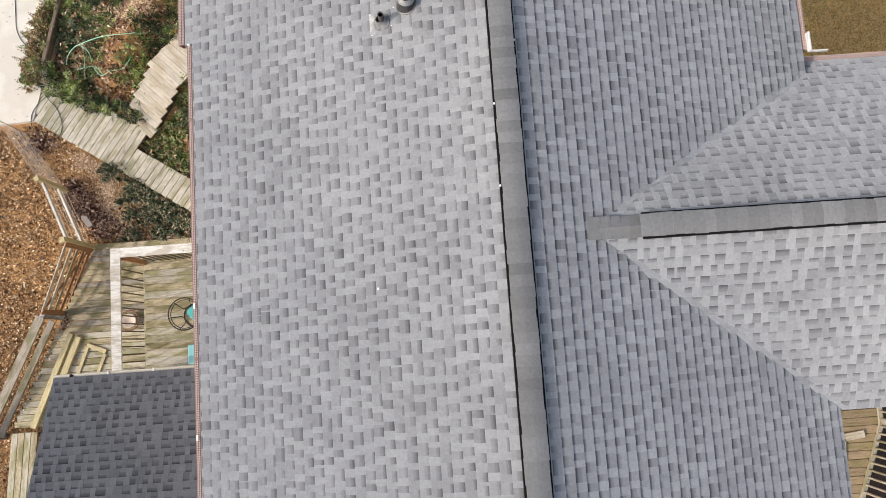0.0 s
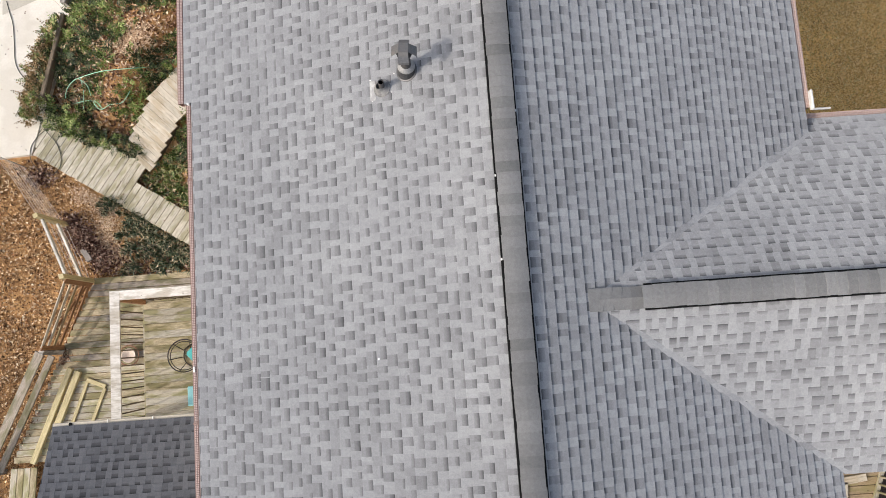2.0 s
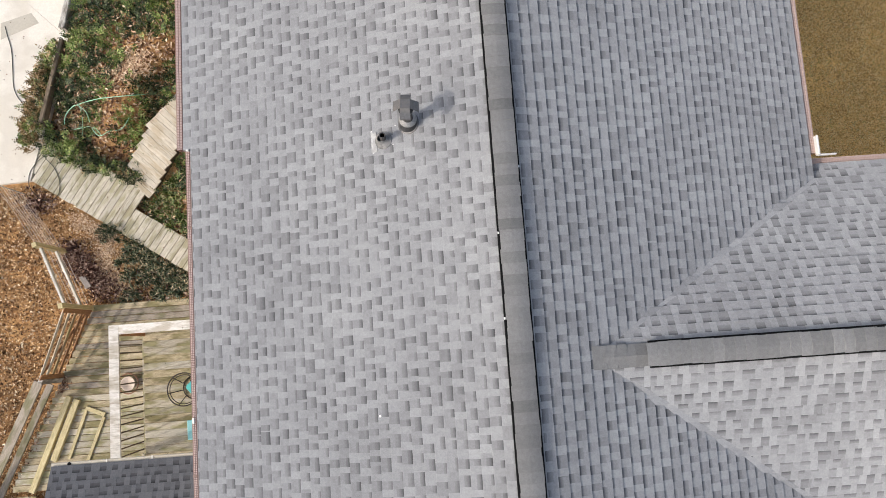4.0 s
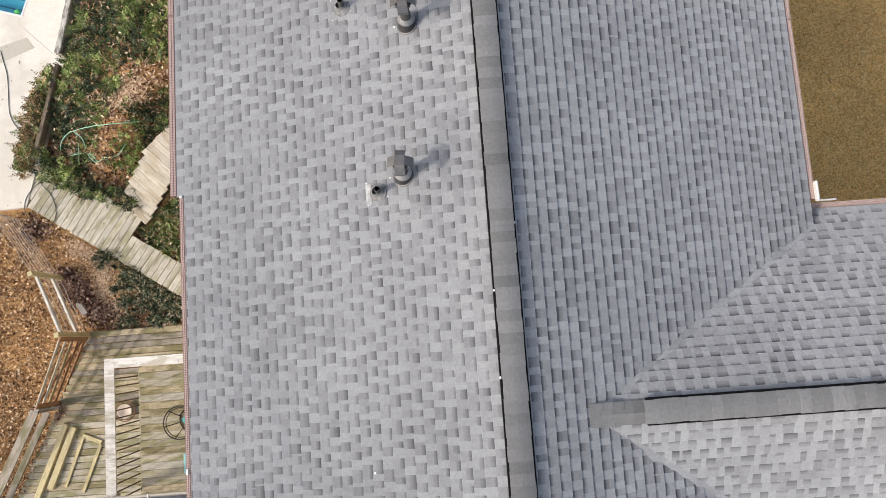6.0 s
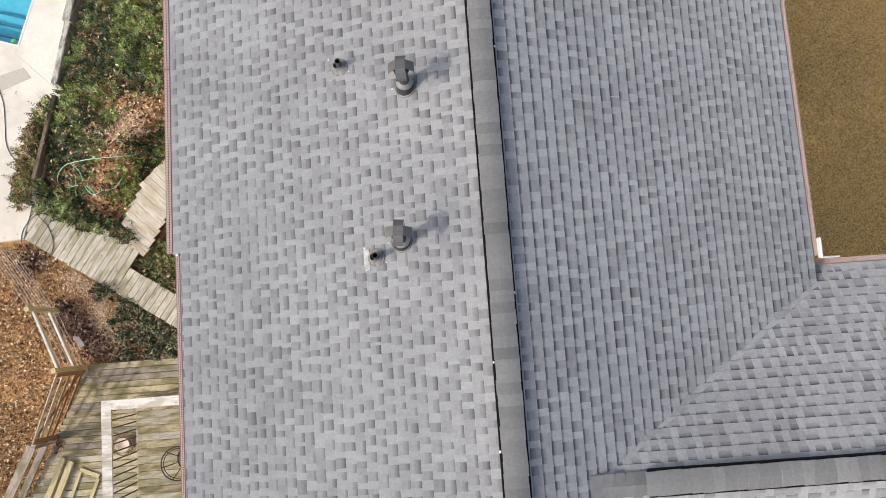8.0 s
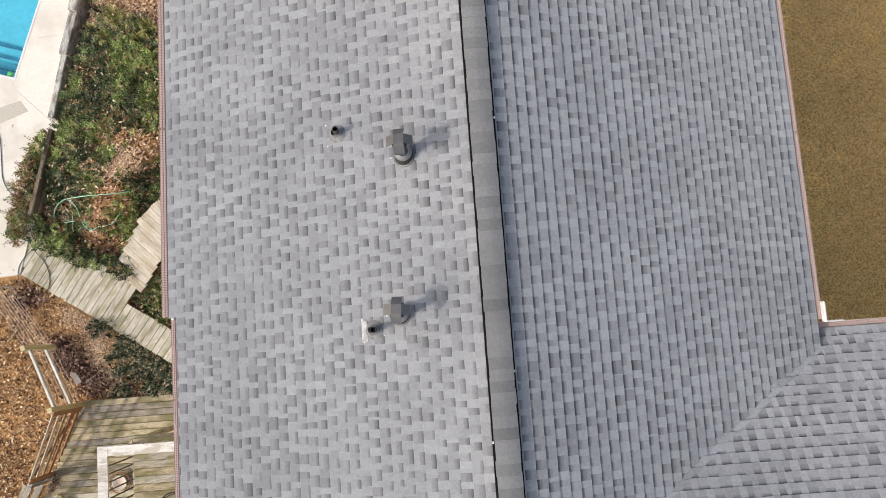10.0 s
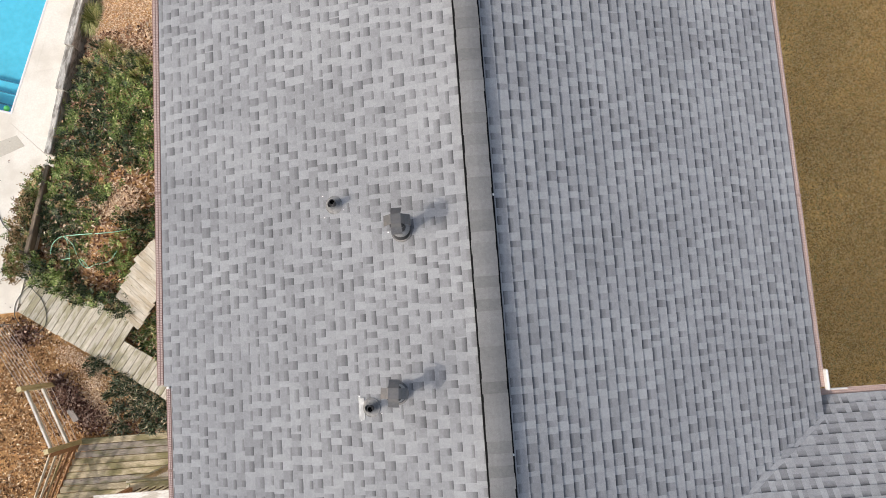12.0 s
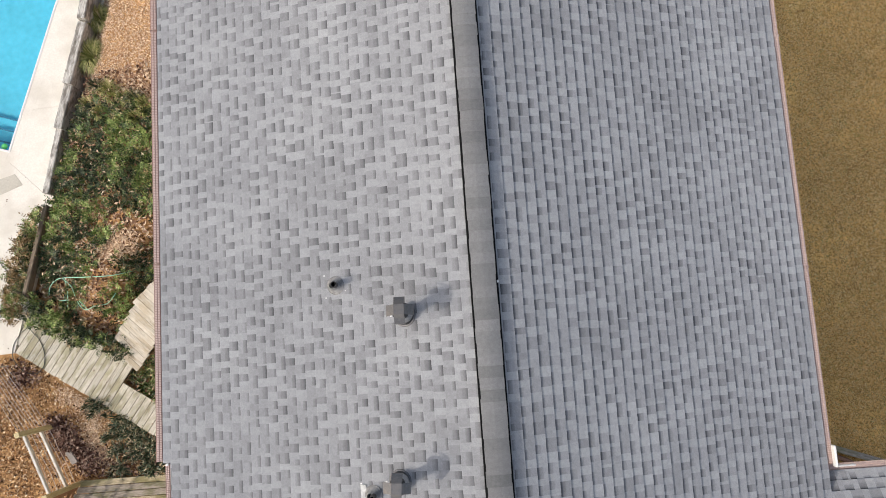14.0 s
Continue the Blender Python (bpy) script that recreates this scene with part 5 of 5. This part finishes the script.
hose("garden_hose", [on_bed(x, y + 0.07) for x, y in ((-5.96, 7.03), (-6.32, 6.95), (-6.91, 6.97), (-7.54, 7.03), (-7.8, 7.01), (-8.0, 6.89), (-8.06, 6.72))],
     0.009, "hose_green", "pale green garden hose stretched over the ivy", "hose")
hose("garden_hose", [on_bed(x, y + 0.07) for x, y in ((-7.6, 7.03), (-7.39, 6.84), (-7.35, 6.61), (-7.29, 6.43), (-7.16, 6.33), (-6.92, 6.39), (-6.66, 6.43), (-6.42, 6.62))],
     0.009, "hose_green", "pale green garden hose looped over the ivy", "hose")
hose("garden_hose", [on_bed(x, y + 0.07, 0.2) for x, y in ((-7.55, 7.01), (-7.54, 6.76), (-7.65, 6.43))], 0.008, "hose_green", "short pale green length of hose in the ivy", "hose")
hose("garden_hose", [on_bed(x, y + 0.07, 0.2) for x, y in ((-7.82, 6.58), (-7.38, 6.56), (-7.21, 6.45), (-7.14, 6.34))], 0.008, "hose_green", "short pale green length of hose in the ivy", "hose")
hose("black_hose", [(-9.50, 9.3, 0.06), (-9.44, 9.05, 0.06), (-9.35, 8.70, 0.06), (-9.32, 8.17, 0.06), (-9.30, 7.83, 0.06), (-9.20, 7.56, 0.06), (-9.01, 7.29, 0.07), (-8.88, 6.8, 0.10), (-8.74, 6.38, 0.06), (-8.57, 6.08, 0.058), (-8.39, 5.85, 0.042),
     (-8.28, 5.55, 0.042), (-8.29, 5.29, 0.042), (-8.39, 5.17, 0.03), (-8.48, 5.12, 0.0), (-8.71, 5.16, 0.0), (-8.89, 5.34, 0.02), (-8.96, 5.53, 0.058), (-8.93, 5.79, 0.06), (-8.76, 6.03, 0.06), (-8.51, 6.21, 0.06)],
     0.008, "hose_black", "black hose lying over the terrace and boardwalk", "hose")
brick = thing("loose_brick", (-7.86, 3.26, ground_z(-7.86, 3.26)), "loose grey concrete brick lying in dead leaves", "brick")
part("block", box_bm(0.13, 0.31, 0.08, 0.010), "brick_grey", brick, "", Matrix.Translation((-7.86, 3.26, ground_z(-7.86, 3.26) + 0.09)) @ pose(0, 0, 0, 6, 4, 28))

# ---- planting and litter ----
def leaves(name, count, where, size, material, label, category, tilt=0.6, lift=(0.0, 0.05), shape=0.55, curl=0.25, seed=3):
    """Many small folded leaves. where(rng) gives a place, or None."""
    rng = random.Random(seed)
    verts, faces = [], []
    for _ in range(count):
        q = where(rng)
        if q is None:
            continue
        x, y, base = q
        L = rng.uniform(*size)
        W = L * shape * rng.uniform(0.7, 1.2)
        z = base + rng.uniform(*lift)
        m = Matrix.Translation((x, y, z)) @ Euler((rng.gauss(0, tilt), rng.gauss(0, tilt), rng.uniform(0, math.tau))).to_matrix().to_4x4()
        k = len(verts)
        for p in ((-L / 2, 0, 0), (0.05 * L, W / 2, curl * W), (L / 2, 0, -0.1 * L), (0.05 * L, -W / 2, curl * W)):
            verts.append(m @ Vector(p))
        faces += [(k, k + 1, k + 2), (k, k + 2, k + 3)]
    ob = raw(name, verts, faces, material)
    return tagged(ob, label, category, kind="stuff")


def thick(x, y):
    """How closely ivy covers the bed, with bare leafy gaps."""
    return noise.noise((x * 1.15 + 4.0, y * 1.15, 1.7)) + 0.45 * noise.noise((x * 3.1, y * 3.1, 6.2))


def off_path(x, y, pad=0.0):
    rel = Vector((x, y)) - WALK_O
    a, n = rel.dot(WALK_D), rel.dot(WALK_N)
    on_walk = -0.3 < a < 5.5 and -pad < n < (1.1 if a < 2.35 else 0.62) + pad
    rs = Vector((x, y)) - ST_O
    on_steps = -0.1 < rs.dot(ST_D) < 3.2 and -0.05 - pad < rs.dot(ST_W) < 0.9 + pad
    return not on_walk and not on_steps


BARE = [Vector(p) for p in ((-7.0, 6.03), (-7.28, 6.3), (-7.1, 6.6), (-6.8, 6.86), (-6.4, 7.2), (-6.2, 7.6), (-5.7, 7.85), (-5.2, 8.0))]


def bare_run(x, y):
    """Distance to the bare, leaf-strewn run that winds through the bed."""
    q, best = Vector((x, y)), (Vector((x, y)) - Vector((-7.68, 6.9))).length + 0.05
    for a, b in zip(BARE, BARE[1:]):
        t = max(0.0, min(1.0, (q - a).dot(b - a) / (b - a).length_squared))
        best = min(best, (q - a - (b - a) * t).length)
    return best


def ivy_cover(x, y):
    """Ground height and closeness of the ivy at a place, or None."""
    t = x - timber_x(y)
    if t < 0.04:
        d = -t
        if y > 8.8 or y < 6.3 or d > 0.62 * math.sqrt(max(0.0, 1 - ((y - 7.4) / 1.3) ** 2)) or -0.10 < t < 0.04 and 6.75 < y < 8.7:
            return None
        return 0.04 + 0.12 * (1 - d / 0.5), 0.6
    rel = Vector((x, y)) - WALK_O
    along, out = rel.dot(WALK_D), rel.dot(WALK_N)
    creeping = along < 2.2 and out > 0.74 + 0.36 * smooth(0.5, 2.2, along)      # grown over the boardwalk's edge
    if out < 0.62 or not creeping and not off_path(x, y, -0.05) or y > 10.85 - 0.42 * smooth(-6.5, -5.1, x) + 0.25 * noise.noise((x * 2, 0, 0)):
        return None
    bare = bare_run(x, y) + 0.10 * noise.noise((x * 4, y * 4, 3.0))
    gaps = 0.55 * smooth(0.12, 0.5, noise.noise((x * 5.2, y * 5.2, 7.7)))
    return max(ground_z(x, y), 0.03 if creeping else -9.0), (0.35 if creeping and out < 1.3 else 0.0) + 0.75 * thick(x, y) + 0.60 - gaps - 1.0 * smooth(0.36, 0.06, bare)


def ivy_bed(count, seed):
    """Leafy sprigs of an evergreen ground cover, standing out of uneven low mounds, in four tones; hollows get darker
    leaves and tops lighter ones as painted shade and light.
    """
    rng = random.Random(seed)
    bins = {"ivy_dark": ([], []), "ivy": ([], []), "ivy_light": ([], []), "ivy_dry": ([], [])}
    for _ in range(count):
        x, y = rng.uniform(-8.6, -3.4), rng.uniform(5.1, 11.5)
        mound = rng.random() < 0.07
        if mound:
            y = rng.uniform(6.2, 8.8)
            x = timber_x(y) - rng.uniform(0.06, 0.56)
        got = ivy_cover(x, y)
        if got is None or got[1] < rng.uniform(0.0, 0.6):
            continue
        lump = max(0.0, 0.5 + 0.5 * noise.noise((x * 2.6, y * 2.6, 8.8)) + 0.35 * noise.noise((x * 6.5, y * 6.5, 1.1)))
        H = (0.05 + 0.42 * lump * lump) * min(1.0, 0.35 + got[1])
        # tone by patch and chance, plus shade painted by height in the mound
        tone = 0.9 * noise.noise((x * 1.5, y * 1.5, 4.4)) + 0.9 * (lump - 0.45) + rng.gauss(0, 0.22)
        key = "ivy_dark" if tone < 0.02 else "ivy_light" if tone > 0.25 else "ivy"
        outer = x < timber_x(y) and rng.random() < 0.35 + 1.3 * (timber_x(y) - x)
        if rng.random() < 0.035 or outer and rng.random() < 0.75:
            key = "ivy_dry"
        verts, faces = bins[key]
        b = rng.uniform(0, math.tau)
        rise = rng.uniform(0.05, 1.15)
        d = Vector((math.cos(b) * math.cos(rise), math.sin(b) * math.cos(rise), math.sin(rise)))
        across = Vector((-math.sin(b), math.cos(b), rng.gauss(0, 0.25))).normalized()
        face = d.cross(across)
        S = rng.uniform(0.12, 0.27)
        root = Vector((x, y, got[0] + H * rng.uniform(0.15, 1.0)))
        pairs = rng.randint(4, 6)
        for i in range(pairs + 1):
            f = (i + 0.6) / (pairs + 1)
            at = root + d * S * f
            size = 1.0 - 0.45 * f
            for sgn in ((-1, 1) if i < pairs else (0,)):
                ld = (d * rng.uniform(0.5, 0.8) + across * sgn * rng.uniform(0.7, 1.0) + face * rng.gauss(0.1, 0.25)).normalized()
                lw = ld.cross(face).normalized()
                L = rng.uniform(0.055, 0.10) * size
                W = L * rng.uniform(0.19, 0.28)
                k = len(verts)
                verts += [at, at + ld * L * 0.5 + lw * W + face * W * 0.3, at + ld * L, at + ld * L * 0.5 - lw * W + face * W * 0.3]
                faces += [(k, k + 1, k + 2), (k, k + 2, k + 3)]
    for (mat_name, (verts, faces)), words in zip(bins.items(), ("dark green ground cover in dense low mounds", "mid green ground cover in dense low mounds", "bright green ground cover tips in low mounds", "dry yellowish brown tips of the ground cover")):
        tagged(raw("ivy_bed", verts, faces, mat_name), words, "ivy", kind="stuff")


def strap_clump_place(rng):
    """Where a border plant stands: along both edges of the boardwalk, and in drifts beside the lower deck."""
    pick = rng.random()
    if pick < 0.20:
        q = walk_point(rng.uniform(1.95, 4.9), -rng.uniform(-0.04, 0.36))
    elif pick < 0.64:
        q = walk_point(rng.uniform(2.38, 4.6), rng.uniform(0.62, 1.6))
        if q[0] > -4.5 or not off_path(q[0], q[1], 0.04) or q[0] > -5.5 and noise.noise((q[0] * 1.7, q[1] * 1.7, 2.2)) < rng.uniform(-0.7, 0.1):
            return None
    else:
        q = (rng.uniform(-7.15, -4.7), rng.uniform(2.78, 3.75))
        rel = Vector((q[0], q[1])) - WALK_O
        if rel.dot(WALK_N) > -0.1 or noise.noise((q[0] * 1.6, q[1] * 1.6, 3.3)) + 0.55 * smooth(-7.2, -6.0, q[0]) < rng.uniform(-0.05, 0.6):
            return None
    return q[0], q[1], ground_z(q[0], q[1])


def border_plants(count, seed):
    """Clumps of arching strap leaves, brighter between the boardwalk and the house."""
    rng = random.Random(seed)
    drifts = {"strap_green": ([], []), "strap_bright": ([], [])}
    for _ in range(count):
        got = strap_clump_place(rng)
        if got is None:
            continue
        r = rng.uniform(0.10, 0.24)
        inner = (Vector(got[:2]) - WALK_O).dot(WALK_N) > 0.5
        verts, faces = drifts["strap_bright" if inner and rng.random() < 0.8 else "strap_green"]
        for _ in range(rng.randint(18, 32)):
            b = rng.uniform(0, math.tau)
            d, sd = Vector((math.cos(b), math.sin(b), 0)), Vector((-math.sin(b), math.cos(b), 0))
            o = rng.uniform(0, 0.03)
            L, h, w = r * rng.uniform(0.5, 1.1), rng.uniform(0.06, 0.2), rng.uniform(0.006, 0.012)
            base = Vector(got) + d * o
            k = len(verts)
            mid = base + d * L * 0.5 + Vector((0, 0, h))
            verts += [base + sd * w, base - sd * w, mid - sd * w, mid + sd * w, base + d * L + Vector((0, 0, h * rng.uniform(0.3, 0.9)))]
            faces += [(k, k + 1, k + 2, k + 3), (k + 3, k + 2, k + 4)]
    for (mat_name, (verts, faces)), words in zip(drifts.items(), ("low dark green strap-leaved border plants", "low bright green strap-leaved plants beside the boardwalk")):
        tagged(raw("border_plants", verts, faces, mat_name), words, "plants", kind="stuff")


def yard_place(rng):
    x, y = rng.uniform(-12.5, -4.6), rng.uniform(-4.5, 5.5)
    rel = Vector((x, y)) - WALK_O
    if rel.dot(WALK_N) > -0.02 and rel.dot(WALK_D) > -1.2:
        return None
    if x > low_edge(min(y, 2.72)) and y < 2.75 and y > -1.35:
        return None
    bare = (Vector((x, y)) - Vector((-7.85, 4.5))).length + 0.25 * noise.noise((x * 3, y * 3, 5.0))
    if noise.noise((x * 1.3, y * 1.3, 9.0)) - 0.8 * smooth(0.62, 0.30, bare) < rng.uniform(-0.75, 0.1):
        return None
    return x, y, ground_z(x, y)


def purple_place(rng):
    """A drift of dark leaves inside the fence, thinning towards the deck, and one at the terrace's corner."""
    f = rng.uniform(0.08, 1.0)
    x, y = -8.2 + 0.72 * f + rng.gauss(0, 0.15), 4.08 - 1.05 * f + rng.gauss(0, 0.15)
    pick = rng.random()
    if pick < 0.10:
        x, y = rng.gauss(-8.75, 0.2), rng.gauss(5.1, 0.16)
    elif pick < 0.30:
        x, y = rng.uniform(-7.5, -4.7), rng.uniform(2.76, 3.5)
    rel = Vector((x, y)) - WALK_O
    if rel.dot(WALK_N) > -0.05 or y < 2.75:
        return None
    return x, y, ground_z(x, y)


def sandy_place(rng):
    """Bleached, trodden soil between the dark drift and the border plants."""
    f = rng.uniform(0, 1)
    x, y = -7.2 - 0.16 * math.sin(math.pi * f) + rng.gauss(0, 0.13), 4.3 - 1.3 * f + rng.gauss(0, 0.08)
    if rng.random() < 0.3:
        f = rng.uniform(0, 1)
        x, y = -8.0 + 0.6 * f + rng.gauss(0, 0.1), 4.68 - 0.4 * f + rng.gauss(0, 0.12)
    rel = Vector((x, y)) - WALK_O
    if rel.dot(WALK_N) > -0.05 or y < 2.78:
        return None
    return x, y, ground_z(x, y)


def bed_litter_place(rng):
    x, y = rng.uniform(-8.9, -3.4), rng.uniform(4.2, 11.6)
    rel = Vector((x, y)) - WALK_O
    if x < timber_x(y) + 0.05 or rel.dot(WALK_N) < 0.6 or not off_path(x, y, 0.0):
        return None
    return x, y, ground_z(x, y)


def straw_place(rng):
    x, y = rng.uniform(-7.6, -3.4), rng.uniform(9.8, 15.0)
    if x < timber_x(y) + 0.08 or smooth(10.15, 10.75, y + 0.35 * smooth(-6.5, -5.1, x)) < rng.random():
        return None
    return x, y, ground_z(x, y)


def straw_patch_place(rng):
    x, y = rng.gauss(-6.15, 0.32), rng.gauss(7.62, 0.22)
    return x, y, ground_z(x, y) + 0.05


ivy_bed(10500, 3)
border_plants(370, 4)
leaves("leaf_litter", 62000, yard_place, (0.035, 0.095), "litter_tan", "dry tan and brown fallen leaves over soil", "leaves", 0.5, (0.005, 0.06), 0.55, 0.35, 5)
leaves("sandy_litter", 3600, sandy_place, (0.02, 0.055), "straw", "bleached tan leaf crumbs over trodden soil", "leaves", 0.3, (0.01, 0.07), 0.5, 0.3, 13)
leaves("dark_leaf_litter", 2600, purple_place, (0.045, 0.11), "litter_purple", "dark purplish brown fallen leaves beside the fence", "leaves", 0.4, (0.01, 0.11), 0.55, 0.35, 6)
leaves("bed_litter", 15000, bed_litter_place, (0.05, 0.13), "litter_rust", "dry rusty and tan fallen leaves among the ivy", "leaves", 0.4, (0.005, 0.05), 0.5, 0.35, 7)
leaves("caught_leaves", 2600, bed_litter_place, (0.04, 0.105), "litter_rust", "rusty dead leaves caught on top of the ivy", "leaves", 0.5, (0.10, 0.30), 0.5, 0.35, 12)
leaves("straw_mulch", 34000, straw_place, (0.025, 0.075), "straw", "pale straw and leaf mulch", "mulch", 0.35, (0.005, 0.04), 0.35, 0.3, 8)
leaves("straw_patch", 900, straw_patch_place, (0.05, 0.12), "straw", "pale straw patch in a gap of the ivy", "mulch", 0.35, (0.005, 0.05), 0.3, 0.3, 9)


def stray_place(rng):
    if rng.random() < 0.5:
        x, y = rng.uniform(-9.8, -8.6), rng.uniform(5.6, 9.5)
        if not 6.6 < y < 9.0 and x > timber_x(y) - 0.1:
            return None
        return x, y, T_Z + 0.004
    if rng.random() < 0.12:
        q = pp(rng.uniform(0.1, 4.5), rng.uniform(0.1, 1.6))
        return q[0], q[1], -0.066
    a, n = rng.uniform(0, 4), rng.uniform(0.05, 1.0)
    q = walk_point(a, n)
    return (q[0], q[1], 0.034) if n < 0.55 or a < 2.2 else None


leaves("stray_leaves", 55, stray_place, (0.02, 0.055), "litter_purple", "few stray dead leaves on terrace, boardwalk and water", "leaves", 0.2, (0.002, 0.01), 0.55, 0.3, 10)


def deck_leaf_place(rng):
    """Dead leaves blown against the outer edge of the lower deck, thickest behind the gate's post."""
    y = rng.gauss(0.98, 0.10) if rng.random() < 0.6 else rng.uniform(-1.1, 1.1)
    x = low_edge(y) + 0.04 + abs(rng.gauss(0, 0.10 if y > 0.75 else 0.05))
    return x, y, LOW_Z + 0.004


leaves("deck_leaves", 110, deck_leaf_place, (0.035, 0.08), "litter_rust", "rusty dead leaves caught along the lower deck's edge", "leaves", 0.25, (0.004, 0.02), 0.55, 0.3, 14)


def tuft(x, y, r, count, seed, material="tuft_green", label="yellow-green arching grass tuft in straw mulch"):
    rng = random.Random(seed)
    verts, faces = [], []
    z = ground_z(x, y)
    for _ in range(count):
        a, o = rng.uniform(0, math.tau), rng.uniform(0, r * 0.35)
        b = a + rng.gauss(0, 0.4)
        L, h, w = r * rng.uniform(0.5, 1.0), rng.uniform(0.1, 0.3), rng.uniform(0.003, 0.0065)
        base = Vector((x + o * math.cos(a), y + o * math.sin(a), z))
        d, sd = Vector((math.cos(b), math.sin(b), 0)), Vector((-math.sin(b), math.cos(b), 0))
        k = len(verts)
        verts += [base + sd * w, base - sd * w, base + d * L * 0.55 + Vector((0, 0, h)) - sd * w, base + d * L * 0.55 + Vector((0, 0, h)) + sd * w, base + d * L + Vector((0, 0, h * 0.6))]
        faces += [(k, k + 1, k + 2, k + 3), (k + 3, k + 2, k + 4)]
    t = raw("grass_tuft", verts, faces, material)
    tagged(t, label, "grass tuft", "grass tufts in the mulch")


leafy("tuft_green", [(0.0, (0.13, 0.16, 0.035)), (0.45, (0.30, 0.32, 0.085)), (0.75, (0.48, 0.45, 0.17)), (1.0, (0.70, 0.60, 0.34))], 0.5)
tuft(-6.86, 12.99, 0.36, 900, 1)
tuft(-6.98, 12.08, 0.42, 1200, 2)
tuft(-6.95, 10.88, 0.24, 110, 3)
tuft(-6.38, 11.08, 0.28, 120, 4)
for k, (tx, ty) in enumerate(((-6.25, 10.85), (-5.95, 10.8), (-6.6, 10.6), (-5.5, 10.6), (-6.05, 10.4), (-5.35, 10.35), (-5.7, 10.3))):
    tuft(tx, ty, 0.19 + 0.02 * (k % 3), 150, 5 + k)
tuft(-6.76, 11.27, 0.22, 110, 20, "strap_green", "dark green arching grass tuft in straw mulch")
tuft(-6.05, 10.62, 0.30, 150, 21, "strap_green", "dark green arching grass tuft in straw mulch")
tuft(-5.72, 10.75, 0.26, 120, 22, "strap_green", "dark green arching grass tuft in straw mulch")


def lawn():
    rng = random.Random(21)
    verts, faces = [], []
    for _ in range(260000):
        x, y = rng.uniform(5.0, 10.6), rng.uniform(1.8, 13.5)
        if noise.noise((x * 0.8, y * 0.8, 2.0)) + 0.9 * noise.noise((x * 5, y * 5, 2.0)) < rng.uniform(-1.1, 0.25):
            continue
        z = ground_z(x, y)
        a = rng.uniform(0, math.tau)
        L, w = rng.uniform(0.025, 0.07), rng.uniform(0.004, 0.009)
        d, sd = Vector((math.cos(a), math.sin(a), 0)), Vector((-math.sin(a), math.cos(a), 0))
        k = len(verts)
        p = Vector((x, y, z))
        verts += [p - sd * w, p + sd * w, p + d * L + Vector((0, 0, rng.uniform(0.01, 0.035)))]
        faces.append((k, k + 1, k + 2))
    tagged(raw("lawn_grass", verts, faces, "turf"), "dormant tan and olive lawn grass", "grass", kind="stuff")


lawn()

# ---- shingles of all roofs, last ----
lay_shingles()
shingle_slope(porch_slope, M_PORCH, P_X1 - P_X0, P_RUN * math.hypot(1, P_PITCH), lambda x, y: y > -2.6, (), "shingle_slate", 15)
